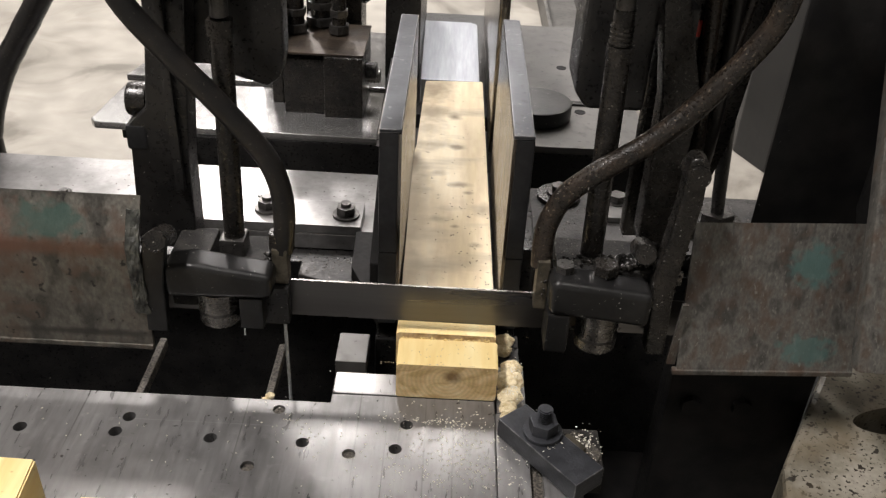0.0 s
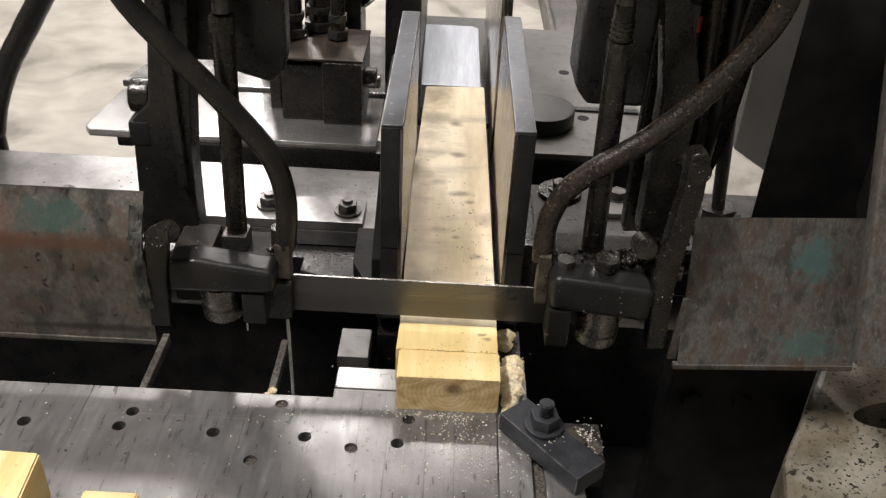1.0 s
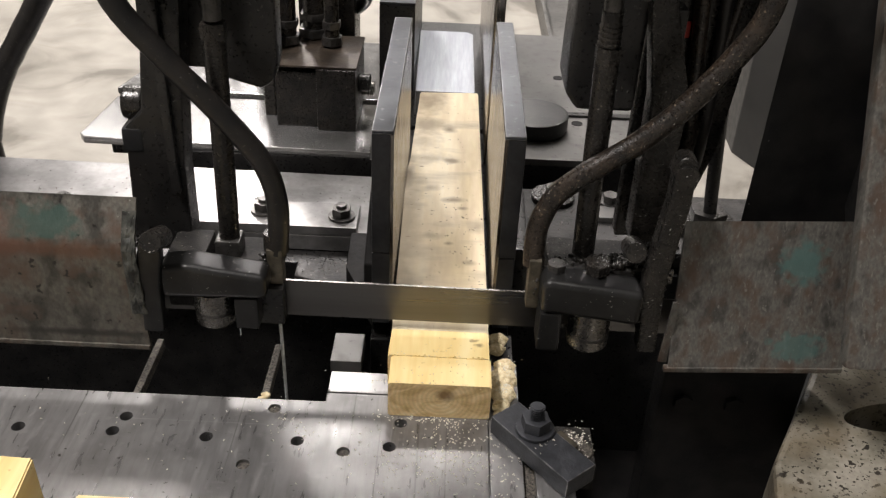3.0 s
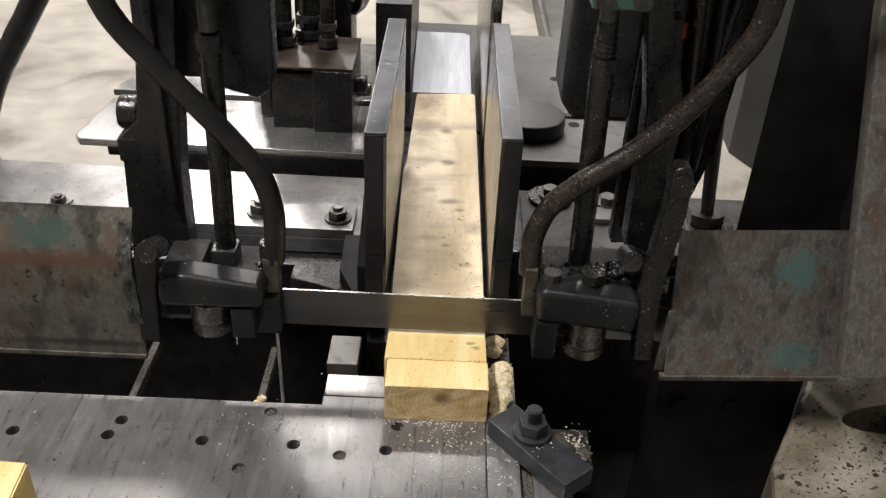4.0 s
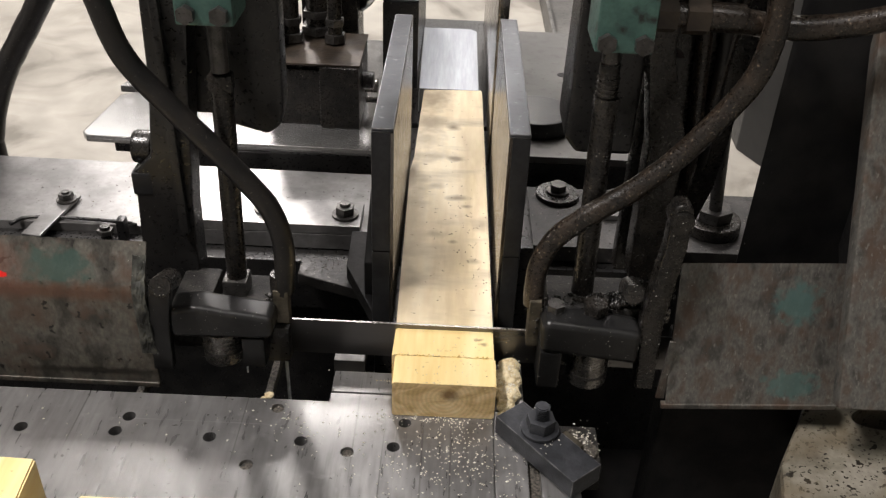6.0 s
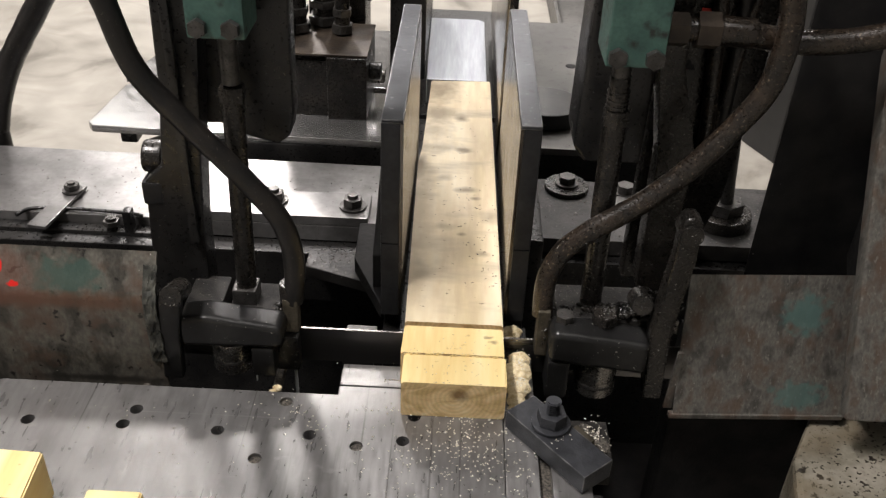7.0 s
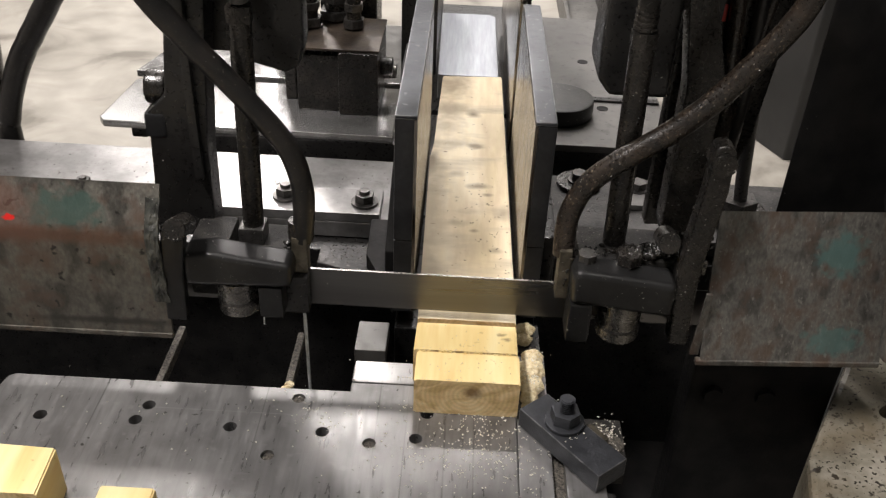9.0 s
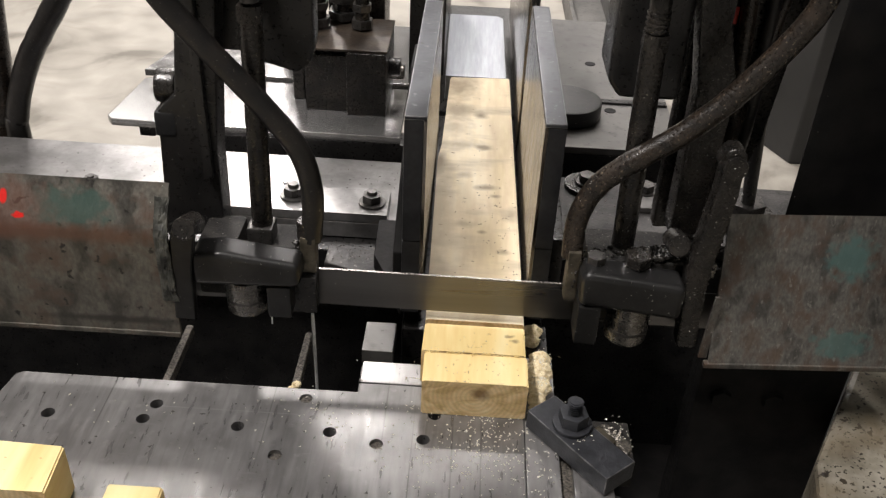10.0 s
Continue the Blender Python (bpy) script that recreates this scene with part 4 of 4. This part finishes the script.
for p, q, count, top, spread in (
        ((-0.122, 0.074, 0.101), (-0.108, 0.075, 0.120), 14, 0.0034, 0.0020),
        ((-0.214, 0.050, 0.142), (-0.205, 0.050, 0.100), 12, 0.0028, 0.0020),
        ((0.192, 0.080, 0.117), (0.226, 0.090, 0.118), 34, 0.0050, 0.0045),
        ((0.218, 0.060, 0.095), (0.224, 0.060, 0.190), 22, 0.0036, 0.0020),
        ((0.234, 0.058, 0.100), (0.237, 0.058, 0.170), 10, 0.0030, 0.0020),
        ((0.140, 0.080, 0.117), (0.190, 0.090, 0.117), 30, 0.0034, 0.0040),
        ((0.124, 0.064, 0.092), (0.128, 0.064, 0.126), 14, 0.0030, 0.0016),
        ((0.196, 0.085, 0.117), (0.222, 0.115, 0.117), 40, 0.0050, 0.0035)):
    p, q = Vector(p), Vector(q)
    for i in range(2 * count):
        r = top * random.uniform(0.2, 0.8)
        res = bmesh.ops.create_icosphere(lumps, subdivisions=2, radius=r)
        off = p.lerp(q, random.random()) + Vector((random.gauss(0, spread), random.gauss(0, spread), random.gauss(0, spread * 0.4)))
        for v in res["verts"]:
            v.co = v.co * (1 + 0.7 * noise.noise(v.co * (0.9 / r) + off * 90)) + off
tagged(hpart("grease", lumps, GREASE, None, "clotted grease and swarf", True), kind="stuff")

# bright wet flecks of swarf that stick to the head
bpy.context.view_layer.update()
graph = bpy.context.evaluated_depsgraph_get()
rnd = random.Random(21)
verts, faces = [], []
for count, (fx0, fx1, fz0, fz1) in ((260, (0.115, 0.245, 0.04, 0.24)), (110, (-0.215, -0.10, 0.05, 0.16)), (90, (0.14, 0.30, 0.20, 0.34)), (50, (-0.24, -0.16, 0.15, 0.33))):
    for i in range(count):
        hit, at, way, index, ob, mtx = scene.ray_cast(graph, Vector((rnd.uniform(fx0, fx1), -0.10, rnd.uniform(fz0, fz1) + 0.14)), Vector((rnd.uniform(-0.1, 0.1), 0.75, -0.66)).normalized(), distance=0.42)
        if not hit or ob.parent is None or (ob.parent is not head and ob.parent.parent is not head):
            continue
        turn = way.to_track_quat("Z", "Y").to_matrix()
        a = rnd.choice((0.0003, 0.0003, 0.0004, 0.0005, 0.0008))
        k = len(verts)
        for u, v, w in ((-a, -a * 0.7, 0), (a, -a * 0.6, 0), (a * 0.5, a, 0), (0, 0, a * 0.8)):
            verts.append(at - HEAD_AT + turn @ Vector((u, v, w)))
        faces += [(k, k + 1, k + 3), (k + 1, k + 2, k + 3), (k + 2, k, k + 3)]
me = bpy.data.meshes.new("swarf")
me.from_pydata([tuple(v) for v in verts], [], faces)
me.materials.append(FLECK)
flecks = new("swarf", me)
flecks.parent = head
tagged(flecks, "tiny bright wet flecks of swarf", kind="stuff")

# ---- cables and far things ----
cable = solid("black_cable", sweep(B(), [(-0.395, 0.47, 0.30), (-0.425, 0.47, 0.245), (-0.463, 0.47, 0.185), (-0.495, 0.47, 0.138), (-0.521, 0.47, 0.098), (-0.541, 0.47, 0.055), (-0.553, 0.468, 0.015), (-0.556, 0.467, -0.03), (-0.556, 0.467, -0.4)], 0.0145, 14, 6, 0.06), HOSE, "black grimy cable hanging behind the bed", "cable")
solid("brown_cable", sweep(B(), [(-0.553, 0.50, 0.42), (-0.560, 0.49, 0.26), (-0.570, 0.48, 0.12), (-0.577, 0.48, 0.0), (-0.58, 0.48, -0.4)], 0.021, 14, 6, 0.05), HOSEB, "thick dark brown cable hanging behind the bed", "cable")
HYDRAULIC = [
    [(0.246, 0.186, 0.50), (0.252, 0.186, 0.36), (0.259, 0.186, 0.272), (0.268, 0.188, 0.160), (0.275, 0.24, 0.08), (0.280, 0.30, 0.0)],
    [(0.268, 0.186, 0.50), (0.274, 0.186, 0.36), (0.278, 0.186, 0.263), (0.279, 0.188, 0.184), (0.290, 0.24, 0.09), (0.296, 0.30, 0.0)],
    [(0.300, 0.186, 0.50), (0.291, 0.186, 0.36), (0.283, 0.186, 0.290), (0.273, 0.188, 0.19), (0.262, 0.24, 0.09), (0.262, 0.30, 0.0)],
]
for i, pts in enumerate(HYDRAULIC):
    solid("thin_cable", sweep(B(), pts, (0.0072, 0.0060, 0.0050)[i], 10, 6, 0.04), (HOSEB, HOSE, HOSEB)[i], "thin greasy hydraulic line behind the saw head", "cable", "hydraulic lines behind the head")
# stands in for a red object farther back, moved forward past the dark block
solid("red_stand_in", prism(B(), [(0.2420, 0.287), (0.2500, 0.287), (0.2500, 0.302), (0.2415, 0.302)], 0.1905, 0.1925, "y", 0.0006), RED, "small red stand-in for a red object farther back", "tag")
cabinet = thing("grey_cabinet", "dark grey sheet metal cabinet standing on the floor", "cabinet")
part("body", prism(B(), [(0.974, 2.103), (1.035, 1.958), (2.0, 1.9), (2.0, 3.4), (1.05, 3.4)], FLOOR, 0.35, "z", 0.006), CABINET, cabinet)
part("knob", cyl(B(), (0.965, 2.34, -0.46), (1.02, 2.40, -0.46), 0.022, n=16, bevel=0.004), PIT, cabinet, "small black knob")
part("seam_strip", box(B(), 1.30, 1.32, 1.925, 1.945, FLOOR + 0.05, 0.30, 0.003), PIT, cabinet)


# ---- sawdust ----
def dust(name, spots, size, label, mat, seed=1, category="sawdust"):
    rnd = random.Random(seed)
    verts, faces = [], []
    for n, (cx, cy, sx, sy, z) in spots:
        for i in range(n):
            x, y = rnd.gauss(cx, sx), rnd.gauss(cy, sy)
            m = pose(x, y, z + 0.0007, rnd.uniform(-16, 16), rnd.uniform(-16, 16), rnd.uniform(0, 360))
            a, b, c = rnd.uniform(*size), rnd.uniform(*size) * 0.55, 0.0004
            k = len(verts)
            verts += [m @ Vector(p) for p in ((-a, -b, 0), (a, -b * 0.6, 0), (a * 0.8, b, 0), (-a * 0.7, b * 0.8, 0), (0, 0, c * 2))]
            faces += [(k, k + 1, k + 4), (k + 1, k + 2, k + 4), (k + 2, k + 3, k + 4), (k + 3, k, k + 4), (k + 3, k + 2, k + 1, k)]
    me = bpy.data.meshes.new(name)
    me.from_pydata([tuple(v) for v in verts], [], faces)
    me.materials.append(mat)
    return tagged(new(name, me), label, category, kind="stuff")


dust("sawdust_on_table", [(170, (0.066, -0.035, 0.016, 0.026, 0)), (260, (0.040, -0.045, 0.040, 0.035, 0)), (50, (-0.09, -0.012, 0.02, 0.012, 0)), (30, (-0.2, -0.04, 0.08, 0.03, 0)), (90, (0.045, -0.004, 0.028, 0.003, 0)), (50, (0.103, -0.04, 0.006, 0.04, 0)), (110, (0.102, 0.036, 0.004, 0.010, 0.0115)), (40, (0.104, 0.056, 0.003, 0.005, 0.0145)), (16, (0.133, -0.042, 0.006, 0.006, 0.0192)), (130, (0.163, -0.024, 0.006, 0.009, 0.002))], (0.0004, 0.0012), "pale sawdust flecks scattered on the steel table", PALE, 3)
for slab, count, mid in ((slice_old, 36, 0.018), (slice_new, 22, 0.055)):
    dust("crumbs", [(count, (0.050, mid, 0.022, 0.009, 0.038)), (count, (0.045, mid - 0.017, 0.03, 0.0008, 0.0375))], (0.0003, 0.0009), "crumbs of sawdust on the slice", CHIPS, count, "").parent = slab
dust("sawdust_on_board", [(40, (0.055, 0.30, 0.018, 0.05, 0.038)), (40, (0.06, 0.18, 0.018, 0.03, 0.038))], (0.0004, 0.0011), "dark crumbs of swarf on the board", GRIT, 4)
dust("swarf_on_bed", [(120, (-0.2, 0.36, 0.15, 0.03, 0.0)), (60, (-0.09, 0.235, 0.02, 0.01, -0.005)), (120, (0.24, 0.35, 0.08, 0.03, 0.0))], (0.0006, 0.0016), "dark crumbs of swarf on the bed", GRIT, 5)


def pile(name, blobs, label, seed):
    bm = B()
    for i, (x, y, z, r, f) in enumerate(blobs):
        res = bmesh.ops.create_icosphere(bm, subdivisions=4, radius=r)
        for v in res["verts"]:
            k = 1 + 0.16 * noise.noise(v.co * 150 + Vector((seed + i * 5, 0, 0))) + 0.10 * noise.noise(v.co * 1100)
            v.co = Vector((v.co.x * k + x, v.co.y * k * f + y, max(v.co.z * k * 0.6, -0.3 * r) + z))
    rnd = random.Random(seed)
    bm.normal_update()
    skin = [(v.co.copy(), v.normal.copy()) for v in bm.verts if v.normal.z > -0.1]
    for i in range(60 * len(blobs)):
        at, way = rnd.choice(skin)
        m = Matrix.Translation(at) @ pose(0, 0, 0, rnd.uniform(-70, 70), rnd.uniform(-70, 70), rnd.uniform(0, 360))
        a, b = rnd.uniform(0.0005, 0.0014), rnd.uniform(0.0003, 0.0008)
        vs = [bm.verts.new(m @ Vector(p)) for p in ((-a, -b, 0), (a, -b, 0), (a, b, 0), (-a, b, 0), (0, 0, 0.0007))]
        for p, q in ((0, 1), (1, 2), (2, 3), (3, 0)):
            bm.faces.new((vs[p], vs[q], vs[4]))
    return solid(name, bm, CHIPS, label, "sawdust", kind="stuff", smooth=False)


pile("sawdust_pile", [(0.102, 0.028, 0.006, 0.011, 1.0), (0.102, 0.046, 0.008, 0.012, 1.1), (0.104, 0.060, 0.010, 0.010, 1.0), (0.100, 0.014, 0.004, 0.008, 1.0), (0.098, 0.005, 0.002, 0.005, 1)], "clumped yellow sawdust heaped beside the cut", 2)
part("sawdust_shelf", box(B(), 0.0905, 0.1165, 0.0125, 0.075, -0.028, -0.001, 0.001), BED, table)
pile("sawdust_clump", [(0.098, 0.098, 0.0, 0.008, 1.0), (0.100, 0.110, 0.002, 0.009, 1.0)], "clumped sawdust stuck below the jaw", 5)
part("clump_ledge", box(B(), 0.0905, 0.114, 0.084, 0.127, -0.03, -0.004, 0.002), OILY, table)
def grit_pile(blobs, seed):
    ob = pile("swarf_clump", blobs, "grey swarf and sawdust clumped beside the stop block", seed)
    ob.data.materials[0] = GRIT


grit_pile([(0.163, -0.022, -0.001, 0.007, 1.0), (0.170, -0.032, -0.001, 0.008, 1.0), (0.158, -0.012, -0.001, 0.005, 1.0)], 11)
part("grit_ledge", box(B(), 0.145, 0.178, -0.05, -0.002, -0.028, -0.0015, 0.001), SLUDGE, table)
pile("rib_crumbs", [(-0.1185, 0.032, -0.020, 0.0048, 1.0), (-0.1225, 0.024, -0.020, 0.0045, 1.0), (-0.116, 0.040, -0.020, 0.0035, 1.0)], "yellow sawdust crumbs caught on the sump rib", 7)


# ---- what moves ----
def motions():
    feed = [(0.0, 33.0), (0.5, 33.0), (0.6, 31.0), (0.7, 25.0), (0.8, 18.0), (0.9, 11.0), (1.0, 3.0), (1.1, 0.3), (1.2, 0.0), (10.0, 0.0)]
    for ob in (carriage, pusher, beam):
        walk(ob, [(t, pose(0, mm / 1000, 0)) for t, mm in feed])
    # the old slice waits until the board reaches it, and is pushed again by the finished cut
    walk(slice_old, [(t, pose(0, mm / 1000, 0)) for t, mm in ((0.0, 26), (0.5, 26), (0.68, 25.5), (0.8, 18), (0.9, 11), (1.0, 3), (1.1, 0.3), (1.2, 0), (6.0, 0), (6.4, -2), (6.8, -7.0), (7.0, -7.4), (10.0, -7.4))])
    walk(slice_new, [(t, pose(0, mm / 1000, 0)) for t, mm in (*feed[:-1], (6.0, 0), (6.4, -1.2), (6.8, -5.5), (7.0, -5.8), (10.0, -5.8))])
    walk(jaw_sliding, [(t, pose(mm / 1000, 0, 0)) for t, mm in ((0.0, 0), (2.8, 0), (3.6, -3.5), (10.0, -4.0))])
    sink = [(0.0, 0), (2.5, 0), (3.55, 0), (3.75, -2.5), (4.0, -7), (4.5, -16), (5.0, -25.5), (5.5, -35), (6.0, -44.5), (6.5, -54), (6.9, -61.5), (7.05, -64), (7.2, -64.5), (7.5, -63.5), (7.6, -56), (7.7, -44.5), (7.8, -32.5), (7.9, -22.5), (8.0, -12.5), (8.1, -5), (8.25, -1.5), (8.5, -0.8), (10.0, -0.6)]
    walk(head, [(t, Matrix.Translation(HEAD_AT) @ pose(0, 0, mm / 1000)) for t, mm in sink])


motions()
